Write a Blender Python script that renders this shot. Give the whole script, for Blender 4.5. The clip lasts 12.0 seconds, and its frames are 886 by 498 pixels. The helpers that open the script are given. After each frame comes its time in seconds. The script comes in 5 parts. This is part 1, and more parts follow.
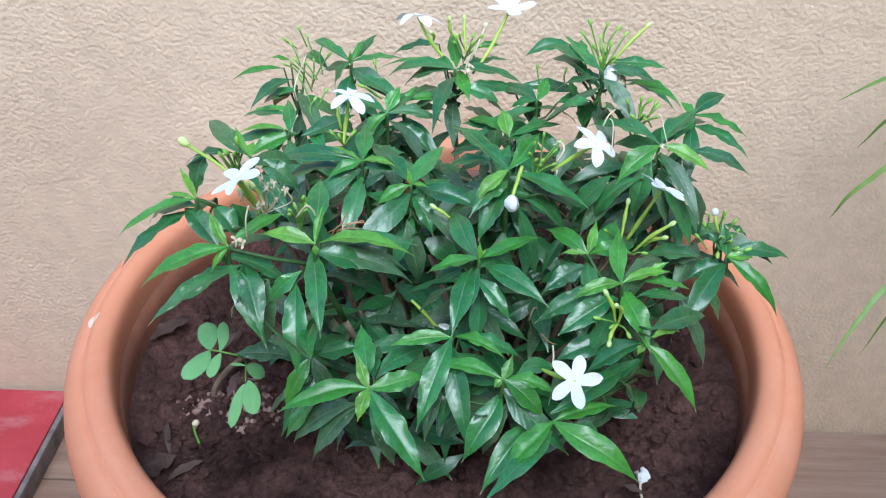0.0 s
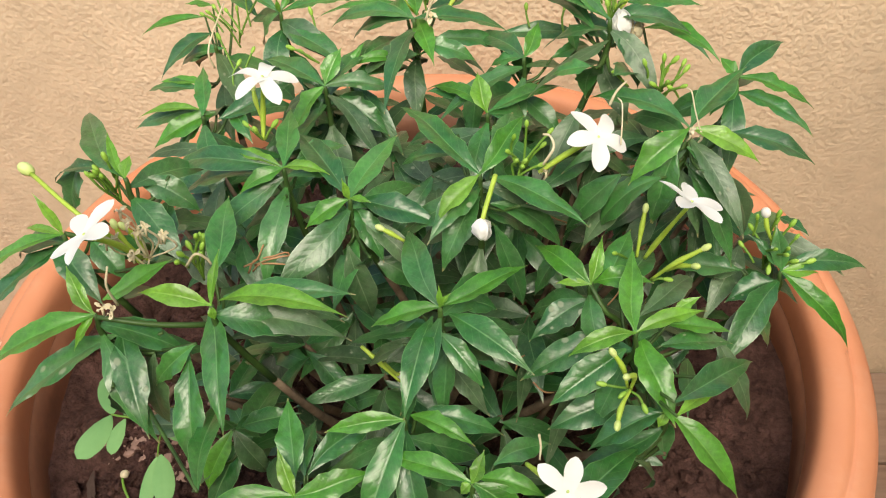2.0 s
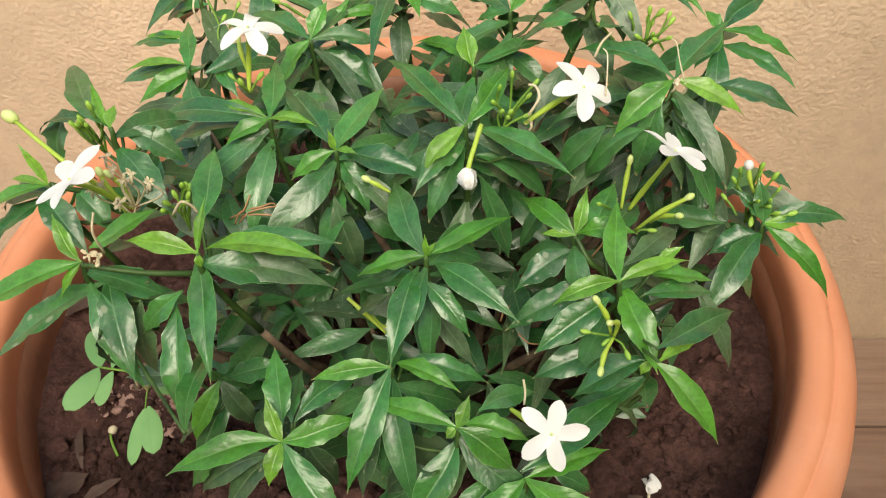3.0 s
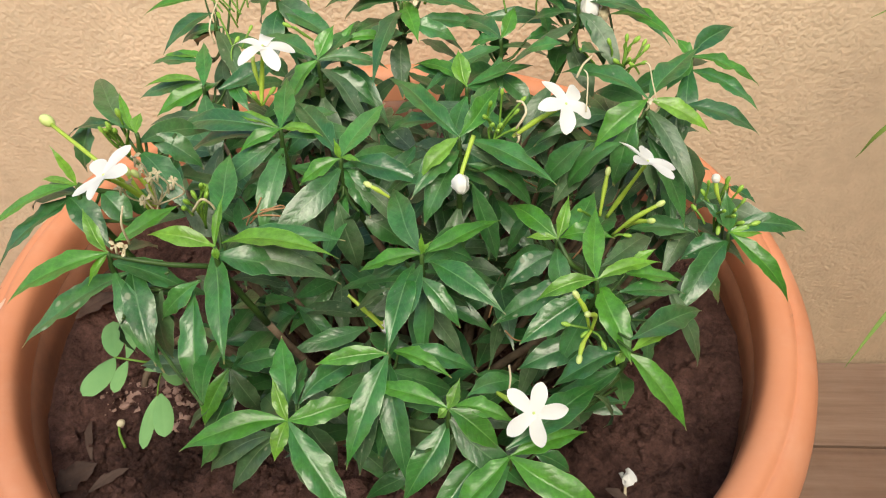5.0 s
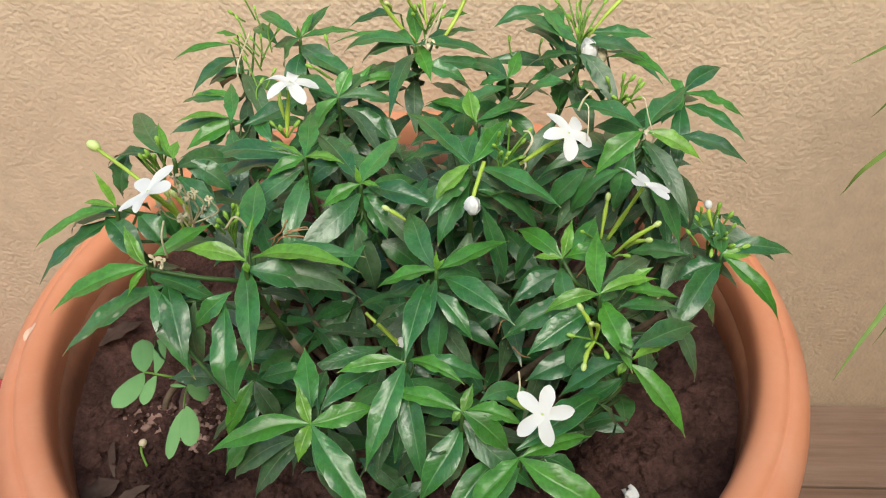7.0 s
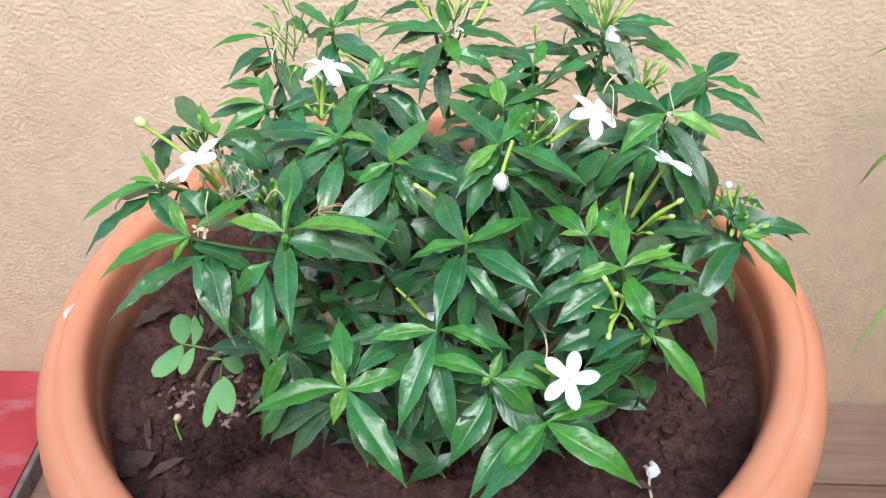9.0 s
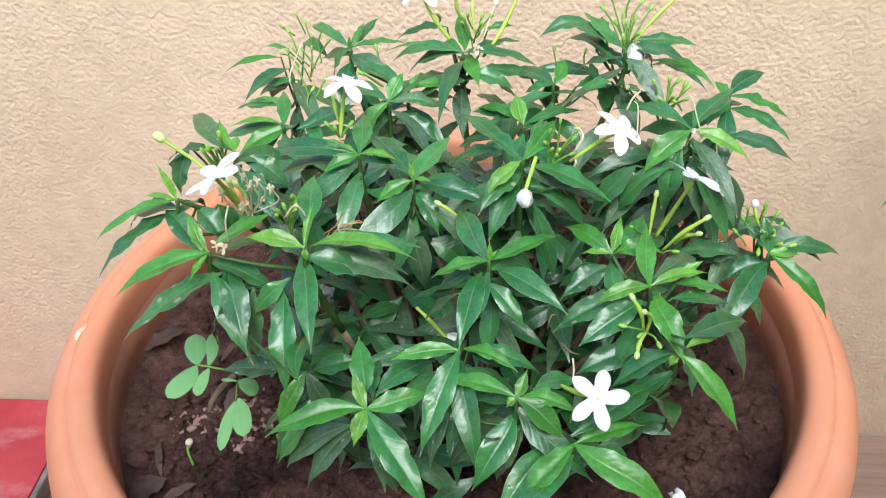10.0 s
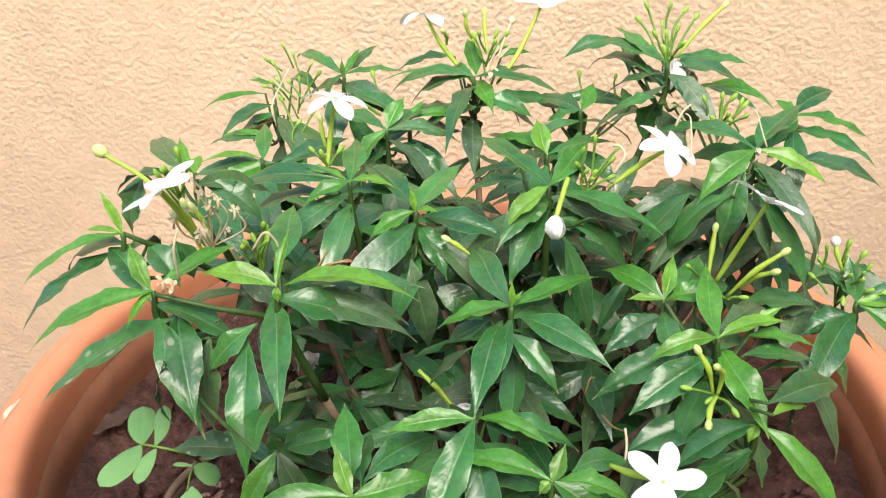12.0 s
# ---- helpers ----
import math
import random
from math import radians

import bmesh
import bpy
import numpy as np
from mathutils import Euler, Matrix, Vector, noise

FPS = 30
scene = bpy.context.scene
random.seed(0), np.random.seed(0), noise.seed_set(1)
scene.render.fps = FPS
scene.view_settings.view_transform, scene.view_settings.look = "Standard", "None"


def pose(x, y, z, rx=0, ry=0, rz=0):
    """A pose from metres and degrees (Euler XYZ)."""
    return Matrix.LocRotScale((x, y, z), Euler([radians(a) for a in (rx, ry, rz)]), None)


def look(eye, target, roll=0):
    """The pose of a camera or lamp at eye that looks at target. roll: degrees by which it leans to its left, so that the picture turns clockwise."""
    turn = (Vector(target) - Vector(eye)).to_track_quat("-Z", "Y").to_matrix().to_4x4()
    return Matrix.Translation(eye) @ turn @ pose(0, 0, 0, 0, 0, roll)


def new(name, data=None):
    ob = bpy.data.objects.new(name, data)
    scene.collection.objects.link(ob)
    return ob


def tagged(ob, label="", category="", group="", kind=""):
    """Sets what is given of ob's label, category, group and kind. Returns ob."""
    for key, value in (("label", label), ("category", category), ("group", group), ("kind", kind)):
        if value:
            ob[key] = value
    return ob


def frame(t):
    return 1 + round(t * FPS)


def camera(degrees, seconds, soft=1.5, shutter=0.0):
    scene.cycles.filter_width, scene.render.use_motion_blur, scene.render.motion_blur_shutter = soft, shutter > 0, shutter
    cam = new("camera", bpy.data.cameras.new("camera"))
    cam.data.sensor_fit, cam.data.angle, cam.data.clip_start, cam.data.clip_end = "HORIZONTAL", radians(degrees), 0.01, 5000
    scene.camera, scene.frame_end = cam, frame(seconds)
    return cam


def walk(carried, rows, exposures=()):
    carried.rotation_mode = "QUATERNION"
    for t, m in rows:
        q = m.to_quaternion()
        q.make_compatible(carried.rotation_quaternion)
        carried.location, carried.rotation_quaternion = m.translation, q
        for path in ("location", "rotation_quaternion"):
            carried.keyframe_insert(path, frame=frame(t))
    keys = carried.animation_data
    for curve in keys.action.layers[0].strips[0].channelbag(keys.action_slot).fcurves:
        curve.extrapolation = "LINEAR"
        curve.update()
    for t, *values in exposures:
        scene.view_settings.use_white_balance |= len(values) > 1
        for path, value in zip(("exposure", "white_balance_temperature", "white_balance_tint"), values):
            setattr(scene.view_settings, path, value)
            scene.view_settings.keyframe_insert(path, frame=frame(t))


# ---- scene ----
cam = camera(56.0, 12.0, soft=1.15)
PATH = [
    (0, (0.015, -0.003, 0.937), (-0.029, 1.591, -0.271), 0.8),
    (0.5, (0.032, 0.077, 0.924), (-0.039, 1.614, -0.354), -0.3),
    (1, (0.043, 0.129, 0.918), (-0.054, 1.607, -0.426), -1.8),
    (1.5, (0.053, 0.156, 0.916), (-0.073, 1.575, -0.487), -3.4),
    (2, (0.053, 0.159, 0.912), (-0.082, 1.546, -0.523), -4.3),
    (2.5, (0.053, 0.157, 0.906), (-0.073, 1.521, -0.551), -4.2),
    (3, (0.054, 0.148, 0.905), (-0.052, 1.497, -0.568), -3.5),
    (3.2, (0.05, 0.144, 0.899), (-0.049, 1.491, -0.576), -3.1),
    (4.8, (0.051, 0.112, 0.916), (-0.024, 1.514, -0.509), -1.6),
    (5, (0.053, 0.109, 0.92), (-0.025, 1.521, -0.494), -1.7),
    (5.5, (0.049, 0.102, 0.92), (-0.035, 1.542, -0.465), -1.8),
    (6, (0.05, 0.093, 0.921), (-0.033, 1.56, -0.435), -1.8),
    (6.5, (0.048, 0.082, 0.922), (-0.028, 1.576, -0.407), -1.6),
    (7, (0.046, 0.069, 0.925), (-0.027, 1.583, -0.379), -1.3),
    (9, (0.038, 0.041, 0.92), (-0.068, 1.575, -0.358), -1.7),
    (9.5, (0.031, 0.045, 0.912), (-0.082, 1.601, -0.34), -1.6),
    (10, (0.027, 0.042, 0.907), (-0.088, 1.627, -0.307), -1.7),
    (10.5, (0.029, 0.044, 0.892), (-0.097, 1.666, -0.27), -1.8),
    (11, (0.022, 0.058, 0.875), (-0.12, 1.725, -0.22), -2.0),
    (11.5, (0.021, 0.075, 0.859), (-0.122, 1.777, -0.182), -2.0),
    (12, (0.018, 0.102, 0.827), (-0.102, 1.826, -0.18), -1.6),
]
walk(cam, [(t, look(eye, target, roll)) for t, eye, target, roll in PATH],
     [(0, 1.45, 5400, 5), (0.5, 1.45, 6400, 4), (1, 1.44, 7500, 6), (1.5, 1.44, 7900, 7), (2.5, 1.4, 8100, 7), (5.5, 1.37, 7800, 6), (7, 1.22, 7200, 5), (9, 1.61, 6100, 7), (10.5, 1.66, 6250, 5), (12, 1.74, 7250, 10)])

# ---- light ----
world = bpy.data.worlds.new("sky")
scene.world = world
world.use_nodes = True
wn = world.node_tree.nodes
sky = wn.new("ShaderNodeTexSky")
sky.sky_type, sky.sun_disc = "NISHITA", False
SUN_UP, SUN_ROUND = 51.0, 174.0
sky.sun_elevation, sky.sun_rotation = radians(SUN_UP), radians(SUN_ROUND)
sky.air_density, sky.dust_density = 1.0, 1.0
wn["Background"].inputs["Strength"].default_value = 0.12
world.node_tree.links.new(sky.outputs["Color"], wn["Background"].inputs["Color"])
sun_data = bpy.data.lights.new("sun", "SUN")
sun_data.energy, sun_data.angle, sun_data.color = 1.80, radians(40), (1.0, 0.98, 0.95)
sun = new("sun", sun_data)
sun_way = Vector((math.sin(radians(SUN_ROUND)) * math.cos(radians(SUN_UP)), math.cos(radians(SUN_ROUND)) * math.cos(radians(SUN_UP)), math.sin(radians(SUN_UP))))
sun.matrix_world = look(sun_way * 6, (0, 0, 0))


# ---- materials ----
def material(name, rough=0.6, spec=0.5):
    m = bpy.data.materials.new(name)
    m.use_nodes = True
    nt = m.node_tree
    b = nt.nodes["Principled BSDF"]
    b.inputs["Roughness"].default_value = rough
    b.inputs["Specular IOR Level"].default_value = spec
    return m, nt, b


def node(nt, kind, **values):
    n = nt.nodes.new(kind)
    for key, value in values.items():
        n.inputs[key.replace("_", " ")].default_value = value
    return n


def tex_noise(nt, scale, detail=5.0, rough=0.6, where="Object", stretch=(1, 1, 1)):
    tc = nt.nodes.new("ShaderNodeTexCoord")
    mp = nt.nodes.new("ShaderNodeMapping")
    mp.inputs["Scale"].default_value = stretch
    nt.links.new(tc.outputs[where], mp.inputs["Vector"])
    n = node(nt, "ShaderNodeTexNoise", Scale=scale, Detail=detail, Roughness=rough)
    nt.links.new(mp.outputs["Vector"], n.inputs["Vector"])
    return n


def ramp(nt, source, stops):
    r = nt.nodes.new("ShaderNodeValToRGB")
    while len(r.color_ramp.elements) < len(stops):
        r.color_ramp.elements.new(0.5)
    for e, (p, c) in zip(r.color_ramp.elements, stops):
        e.position, e.color = p, (*c, 1.0) if len(c) == 3 else c
    nt.links.new(source, r.inputs["Fac"])
    return r


def mixed(nt, fac, a, b, mode="MIX"):
    m = nt.nodes.new("ShaderNodeMix")
    m.data_type, m.blend_type = "RGBA", mode
    for socket, value in ((m.inputs["Factor"], fac), (m.inputs["A"], a), (m.inputs["B"], b)):
        if hasattr(value, "is_output"):
            nt.links.new(value, socket)
        else:
            socket.default_value = value if isinstance(value, float) else (*value, 1.0)
    return m.outputs["Result"]


def bumped(nt, b, source, strength, distance, before=None):
    n = nt.nodes.new("ShaderNodeBump")
    n.inputs["Strength"].default_value, n.inputs["Distance"].default_value = strength, distance
    nt.links.new(source, n.inputs["Height"])
    if before:
        nt.links.new(before, n.inputs["Normal"])
    nt.links.new(n.outputs["Normal"], b.inputs["Normal"])
    return n.outputs["Normal"]


def grey(v):
    return (v, v, v)


def wall_material():
    m, nt, b = material("beige_stucco", 0.85, 0.25)
    big = tex_noise(nt, 2.2, 4.0)
    fine = tex_noise(nt, 55.0, 6.0)
    c = ramp(nt, big.outputs["Fac"], [(0.3, (0.575, 0.440, 0.312)), (0.7, (0.645, 0.505, 0.366))])
    speck = ramp(nt, fine.outputs["Fac"], [(0.35, grey(0.86)), (0.65, grey(1.06))])
    col = mixed(nt, 0.6, c.outputs["Color"], speck.outputs["Color"], "MULTIPLY")
    stain = tex_noise(nt, 5.0, 3.0, 0.5)
    dirt = ramp(nt, stain.outputs["Fac"], [(0.52, grey(0.0)), (0.8, grey(0.35))])
    col = mixed(nt, dirt.outputs["Color"], col, (0.42, 0.31, 0.22))
    nt.links.new(col, b.inputs["Base Color"])
    grain = tex_noise(nt, 220.0, 1.5, 0.45)
    lumps = tex_noise(nt, 45.0, 2.0, 0.5)
    patchy = tex_noise(nt, 3.0, 2.0, 0.5)
    n1 = bumped(nt, b, lumps.outputs["Fac"], 0.11, 0.006)
    shape = ramp(nt, grain.outputs["Fac"], [(0.25, grey(0.0)), (0.80, grey(1.0))])
    amount = ramp(nt, patchy.outputs["Fac"], [(0.35, grey(0.35)), (0.65, grey(1.0))])
    bumped(nt, b, mixed(nt, 1.0, shape.outputs["Color"], amount.outputs["Color"], "MULTIPLY"), 0.46, 0.0030, n1)
    return m


def terracotta_material(name="terracotta_plastic", soiled_shaded=False):
    m, nt, b = material(name, 0.52, 0.4)
    big = tex_noise(nt, 6.0, 5.0)
    c = ramp(nt, big.outputs["Fac"], [(0.3, (0.60, 0.225, 0.115)), (0.7, (0.69, 0.29, 0.16))])
    dust = tex_noise(nt, 14.0, 7.0, 0.7)
    d = ramp(nt, dust.outputs["Fac"], [(0.5, grey(0.0)), (0.75, grey(0.35))])
    col = mixed(nt, d.outputs["Color"], c.outputs["Color"], (0.74, 0.43, 0.30))
    # Brown overlay: soil stain, deepened to hold the shade inside the pot.
    if soiled_shaded:
        mud_shade = tex_noise(nt, 9.0, 6.0, 0.65)
        k = ramp(nt, mud_shade.outputs["Fac"], [(0.28, grey(0.40)), (0.62, grey(0.88))])
        col = mixed(nt, k.outputs["Color"], col, (0.13, 0.058, 0.038))
    spots = tex_noise(nt, 95.0, 2.0)
    s = ramp(nt, spots.outputs["Fac"], [(0.74, grey(0.0)), (0.79, grey(0.7))])
    col = mixed(nt, s.outputs["Color"], col, (0.25, 0.11, 0.06))
    nt.links.new(col, b.inputs["Base Color"])
    r = ramp(nt, dust.outputs["Fac"], [(0.3, grey(0.42)), (0.7, grey(0.66))])
    nt.links.new(r.outputs["Color"], b.inputs["Roughness"])
    fine = tex_noise(nt, 60.0, 4.0)
    bumped(nt, b, fine.outputs["Fac"], 0.18, 0.002)
    return m


def soil_material(name, dark, light):
    m, nt, b = material(name, 0.95, 0.15)
    big = tex_noise(nt, 14.0, 8.0, 0.65)
    c = ramp(nt, big.outputs["Fac"], [(0.3, dark), (0.72, light)])
    fine = tex_noise(nt, 190.0, 6.0, 0.7)
    s = ramp(nt, fine.outputs["Fac"], [(0.35, grey(0.5)), (0.65, grey(1.35))])
    col = mixed(nt, 0.8, c.outputs["Color"], s.outputs["Color"], "MULTIPLY")
    nt.links.new(col, b.inputs["Base Color"])
    mid = tex_noise(nt, 60.0, 8.0, 0.7)
    n1 = bumped(nt, b, mid.outputs["Fac"], 1.0, 0.014)
    bumped(nt, b, fine.outputs["Fac"], 0.5, 0.002, n1)
    return m


def leaf_material(name, low, high, dust, gloss, rib, through_light, islands=False):
    """A leaf blade: UV x runs along it, UV y across, 0.5 on the midrib."""
    m, nt, b = material(name, gloss, 0.65)
    uv = nt.nodes.new("ShaderNodeUVMap")
    xyz = nt.nodes.new("ShaderNodeSeparateXYZ")
    nt.links.new(uv.outputs["UV"], xyz.inputs["Vector"])

    def calc(op, a, v, clamp=False):
        n = nt.nodes.new("ShaderNodeMath")
        n.operation, n.use_clamp = op, clamp
        for socket, value in ((n.inputs[0], a), (n.inputs[1], v)):
            if isinstance(value, (int, float)):
                socket.default_value = value
            else:
                nt.links.new(value, socket)
        return n.outputs["Value"]

    off = calc("ABSOLUTE", calc("SUBTRACT", xyz.outputs["Y"], 0.5), 0)
    chance = nt.nodes.new("ShaderNodeNewGeometry").outputs["Random Per Island"] if islands else nt.nodes.new("ShaderNodeObjectInfo").outputs["Random"]
    tone = tex_noise(nt, 30.0, 5.0, 0.65)
    shade = calc("ADD", calc("MULTIPLY", chance, 0.75), calc("MULTIPLY", tone.outputs["Fac"], 0.55))
    c = ramp(nt, shade, [(0.15, low), (1.0, high)])
    blotch, fleck = tex_noise(nt, 75.0, 4.0, 0.6), tex_noise(nt, 420.0, 3.0, 0.6)
    patches = ramp(nt, blotch.outputs["Fac"], [(0.32, grey(0.72)), (0.68, grey(1.22))])
    flecks = ramp(nt, fleck.outputs["Fac"], [(0.35, grey(0.84)), (0.65, grey(1.12))])
    mottled = mixed(nt, 1.0, mixed(nt, 1.0, c.outputs["Color"], patches.outputs["Color"], "MULTIPLY"), flecks.outputs["Color"], "MULTIPLY")
    # side veins, slanting forwards from the midrib, the blade puffed up between them
    slant = calc("SUBTRACT", xyz.outputs["X"], calc("MULTIPLY", off, 0.34))
    wobble = tex_noise(nt, 60.0, 2.0)
    wave = calc("ABSOLUTE", calc("SINE", calc("MULTIPLY", calc("ADD", slant, calc("MULTIPLY", wobble.outputs["Fac"], 0.03)), 34.0), 0), 0)
    vein = ramp(nt, wave, [(0.0, grey(0.26)), (0.16, grey(0.0))])
    col = mixed(nt, vein.outputs["Color"], mottled, rib)
    middle = ramp(nt, off, [(0.008, grey(0.62)), (0.030, grey(0.0))])
    col = mixed(nt, middle.outputs["Color"], col, rib)
    edge = ramp(nt, off, [(0.470, grey(0.0)), (0.492, grey(0.75))])
    col = mixed(nt, edge.outputs["Color"], col, rib)
    # dry brown tip
    dry = ramp(nt, calc("ADD", xyz.outputs["X"], calc("MULTIPLY", chance, 0.03)), [(0.965, grey(0.0)), (1.0, grey(0.75))])
    col = mixed(nt, dry.outputs["Color"], col, (0.36, 0.29, 0.14))
    # dried water marks and a thin film of dust
    spread = nt.nodes.new("ShaderNodeCombineXYZ")
    warp = tex_noise(nt, 160.0, 3.0, 0.6)
    nt.links.new(calc("ADD", calc("MULTIPLY", xyz.outputs["X"], 6.5), calc("ADD", calc("MULTIPLY", chance, 37.0), calc("MULTIPLY", warp.outputs["Fac"], 0.35))), spread.inputs["X"])
    nt.links.new(calc("ADD", calc("MULTIPLY", xyz.outputs["Y"], 2.1), calc("MULTIPLY", chance, 91.0)), spread.inputs["Y"])
    cells = node(nt, "ShaderNodeTexVoronoi", Scale=1.0, Randomness=1.0)
    cells.voronoi_dimensions = "2D"
    nt.links.new(spread.outputs["Vector"], cells.inputs["Vector"])
    pick = nt.nodes.new("ShaderNodeSeparateColor")
    nt.links.new(cells.outputs["Color"], pick.inputs["Color"])
    size = calc("SUBTRACT", calc("MULTIPLY", pick.outputs["Red"], 0.60), 0.60 - 0.36 * dust, True)
    mark = calc("MULTIPLY", calc("SUBTRACT", size, cells.outputs["Distance"]), 9.0, True)
    film_noise = tex_noise(nt, 55.0, 7.0, 0.75)
    f = ramp(nt, film_noise.outputs["Fac"], [(0.46, grey(0.0)), (0.85, grey(min(0.44, 0.10 + dust * 0.32)))])
    grime = calc("MAXIMUM", calc("MULTIPLY", mark, 0.40 + 0.28 * dust), f.outputs["Color"])
    col = mixed(nt, grime, col, (0.35, 0.38, 0.27))
    nt.links.new(col, b.inputs["Base Color"])
    rr = ramp(nt, grime, [(0.0, grey(gloss)), (0.30, grey(gloss + 0.22)), (0.55, grey(0.75))])
    nt.links.new(rr.outputs["Color"], b.inputs["Roughness"])
    puff = calc("POWER", wave, 0.6)
    n0 = bumped(nt, b, tone.outputs["Fac"], 0.28, 0.004)
    n1 = bumped(nt, b, puff, 0.07, 0.0009, n0)
    nt.links.new(n1, b.inputs["Coat Normal"])
    b.inputs["Coat Weight"].default_value, b.inputs["Coat Roughness"].default_value = max(0.0, 0.48 - gloss), 0.22
    glow = nt.nodes.new("ShaderNodeBsdfTranslucent")
    nt.links.new(col, glow.inputs["Color"])
    mix = nt.nodes.new("ShaderNodeMixShader")
    mix.inputs["Fac"].default_value = through_light
    nt.links.new(b.outputs["BSDF"], mix.inputs[1])
    nt.links.new(glow.outputs["BSDF"], mix.inputs[2])
    nt.links.new(mix.outputs["Shader"], nt.nodes["Material Output"].inputs["Surface"])
    return m


def plain_material(name, low, high, rough=0.6, scale=40.0, spec=0.4, bump=0.2, soft=0.0):
    m, nt, b = material(name, rough, spec)
    n = tex_noise(nt, scale, 5.0)
    c = ramp(nt, n.outputs["Fac"], [(0.3, low), (0.7, high)])
    nt.links.new(c.outputs["Color"], b.inputs["Base Color"])
    bumped(nt, b, n.outputs["Fac"], bump, 0.002)
    if soft:
        b.inputs["Subsurface Weight"].default_value = soft
        b.inputs["Subsurface Radius"].default_value = (0.004, 0.004, 0.003)
    return m


def petal_material():
    """Thin white petals, lit through from behind."""
    m = plain_material("white_petal", (0.86, 0.86, 0.84), (0.92, 0.92, 0.90), 0.55, 60.0, 0.3, 0.08)
    nt = m.node_tree
    glow, mix = node(nt, "ShaderNodeBsdfTranslucent", Color=(0.86, 0.87, 0.82, 1.0)), node(nt, "ShaderNodeMixShader", Fac=0.28)
    nt.links.new(nt.nodes["Principled BSDF"].outputs["BSDF"], mix.inputs[1])
    nt.links.new(glow.outputs["BSDF"], mix.inputs[2])
    nt.links.new(mix.outputs["Shader"], nt.nodes["Material Output"].inputs["Surface"])
    return m


def plank_material():
    m, nt, b = material("grey_brown_wood", 0.62, 0.35)
    info = nt.nodes.new("ShaderNodeObjectInfo")
    grain = tex_noise(nt, 16.0, 8.0, 0.65, stretch=(0.16, 2.6, 1))
    c = ramp(nt, grain.outputs["Fac"], [(0.25, (0.14, 0.088, 0.062)), (0.5, (0.25, 0.172, 0.128)), (0.75, (0.34, 0.25, 0.195))])
    tone = ramp(nt, info.outputs["Random"], [(0.0, (0.78, 0.66, 0.60)), (1.0, (1.16, 1.12, 1.1))])
    col = mixed(nt, 1.0, c.outputs["Color"], tone.outputs["Color"], "MULTIPLY")
    dust = tex_noise(nt, 5.0, 6.0, 0.7)
    d = ramp(nt, dust.outputs["Fac"], [(0.45, grey(0.0)), (0.8, grey(0.4))])
    col = mixed(nt, d.outputs["Color"], col, (0.36, 0.29, 0.24))
    nt.links.new(col, b.inputs["Base Color"])
    bumped(nt, b, grain.outputs["Fac"], 0.25, 0.002)
    return m


def red_material():
    m, nt, b = material("worn_red_paint", 0.5, 0.4)
    n = tex_noise(nt, 12.0, 6.0, 0.65)
    c = ramp(nt, n.outputs["Fac"], [(0.3, (0.33, 0.030, 0.040)), (0.7, (0.44, 0.055, 0.068))])
    w = tex_noise(nt, 9.0, 7.0, 0.7, stretch=(0.5, 1, 1))
    d = ramp(nt, w.outputs["Fac"], [(0.5, grey(0.0)), (0.72, grey(0.7))])
    col = mixed(nt, d.outputs["Color"], c.outputs["Color"], (0.50, 0.33, 0.32))
    nt.links.new(col, b.inputs["Base Color"])
    bumped(nt, b, n.outputs["Fac"], 0.3, 0.003)
    return m


STUCCO, TERRACOTTA = wall_material(), terracotta_material()
SOILED_SHADED = terracotta_material("soiled_shaded_terracotta", True)
SOIL = soil_material("dark_potting_soil", (0.030, 0.0145, 0.0125), (0.235, 0.120, 0.100))
GROUND = soil_material("dusty_earth", (0.10, 0.065, 0.045), (0.22, 0.15, 0.105))
LEAF_KINDS = {
    "y": ("young_lime_leaf", (0.095, 0.30, 0.026), (0.19, 0.43, 0.050), 0.05, 0.36, (0.28, 0.52, 0.09), 0.30),
    "g": ("fresh_green_leaf", (0.039, 0.200, 0.020), (0.092, 0.325, 0.036), 0.15, 0.34, (0.18, 0.42, 0.09), 0.26),
    "m": ("mature_green_leaf", (0.021, 0.138, 0.026), (0.055, 0.236, 0.042), 0.26, 0.31, (0.15, 0.34, 0.11), 0.16),
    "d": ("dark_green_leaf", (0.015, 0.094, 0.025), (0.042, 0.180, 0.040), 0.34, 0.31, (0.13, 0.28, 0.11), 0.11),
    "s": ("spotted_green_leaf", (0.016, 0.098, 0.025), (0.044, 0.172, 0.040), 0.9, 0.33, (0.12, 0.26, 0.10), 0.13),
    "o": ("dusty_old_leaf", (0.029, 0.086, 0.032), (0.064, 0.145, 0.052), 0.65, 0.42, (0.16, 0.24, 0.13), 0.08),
}
LEAF = {age: leaf_material(*values) for age, values in LEAF_KINDS.items()}
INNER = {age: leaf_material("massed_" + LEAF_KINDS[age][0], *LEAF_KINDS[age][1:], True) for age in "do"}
STEM = plain_material("green_stem", (0.022, 0.055, 0.014), (0.060, 0.13, 0.028), 0.5, 60.0)
BARK = plain_material("grey_brown_bark", (0.10, 0.068, 0.045), (0.24, 0.175, 0.12), 0.85, 90.0, 0.2, 0.6)
LIME = plain_material("lime_stalk", (0.30, 0.46, 0.05), (0.45, 0.60, 0.10), 0.45, 80.0)
STALK = plain_material("pale_green_stalk", (0.085, 0.20, 0.026), (0.17, 0.33, 0.05), 0.5, 80.0)
BUD_GREEN = plain_material("green_bud", (0.19, 0.38, 0.045), (0.34, 0.55, 0.10), 0.5, 80.0)
BUD = plain_material("pale_bud", (0.44, 0.58, 0.15), (0.64, 0.73, 0.32), 0.5, 80.0)
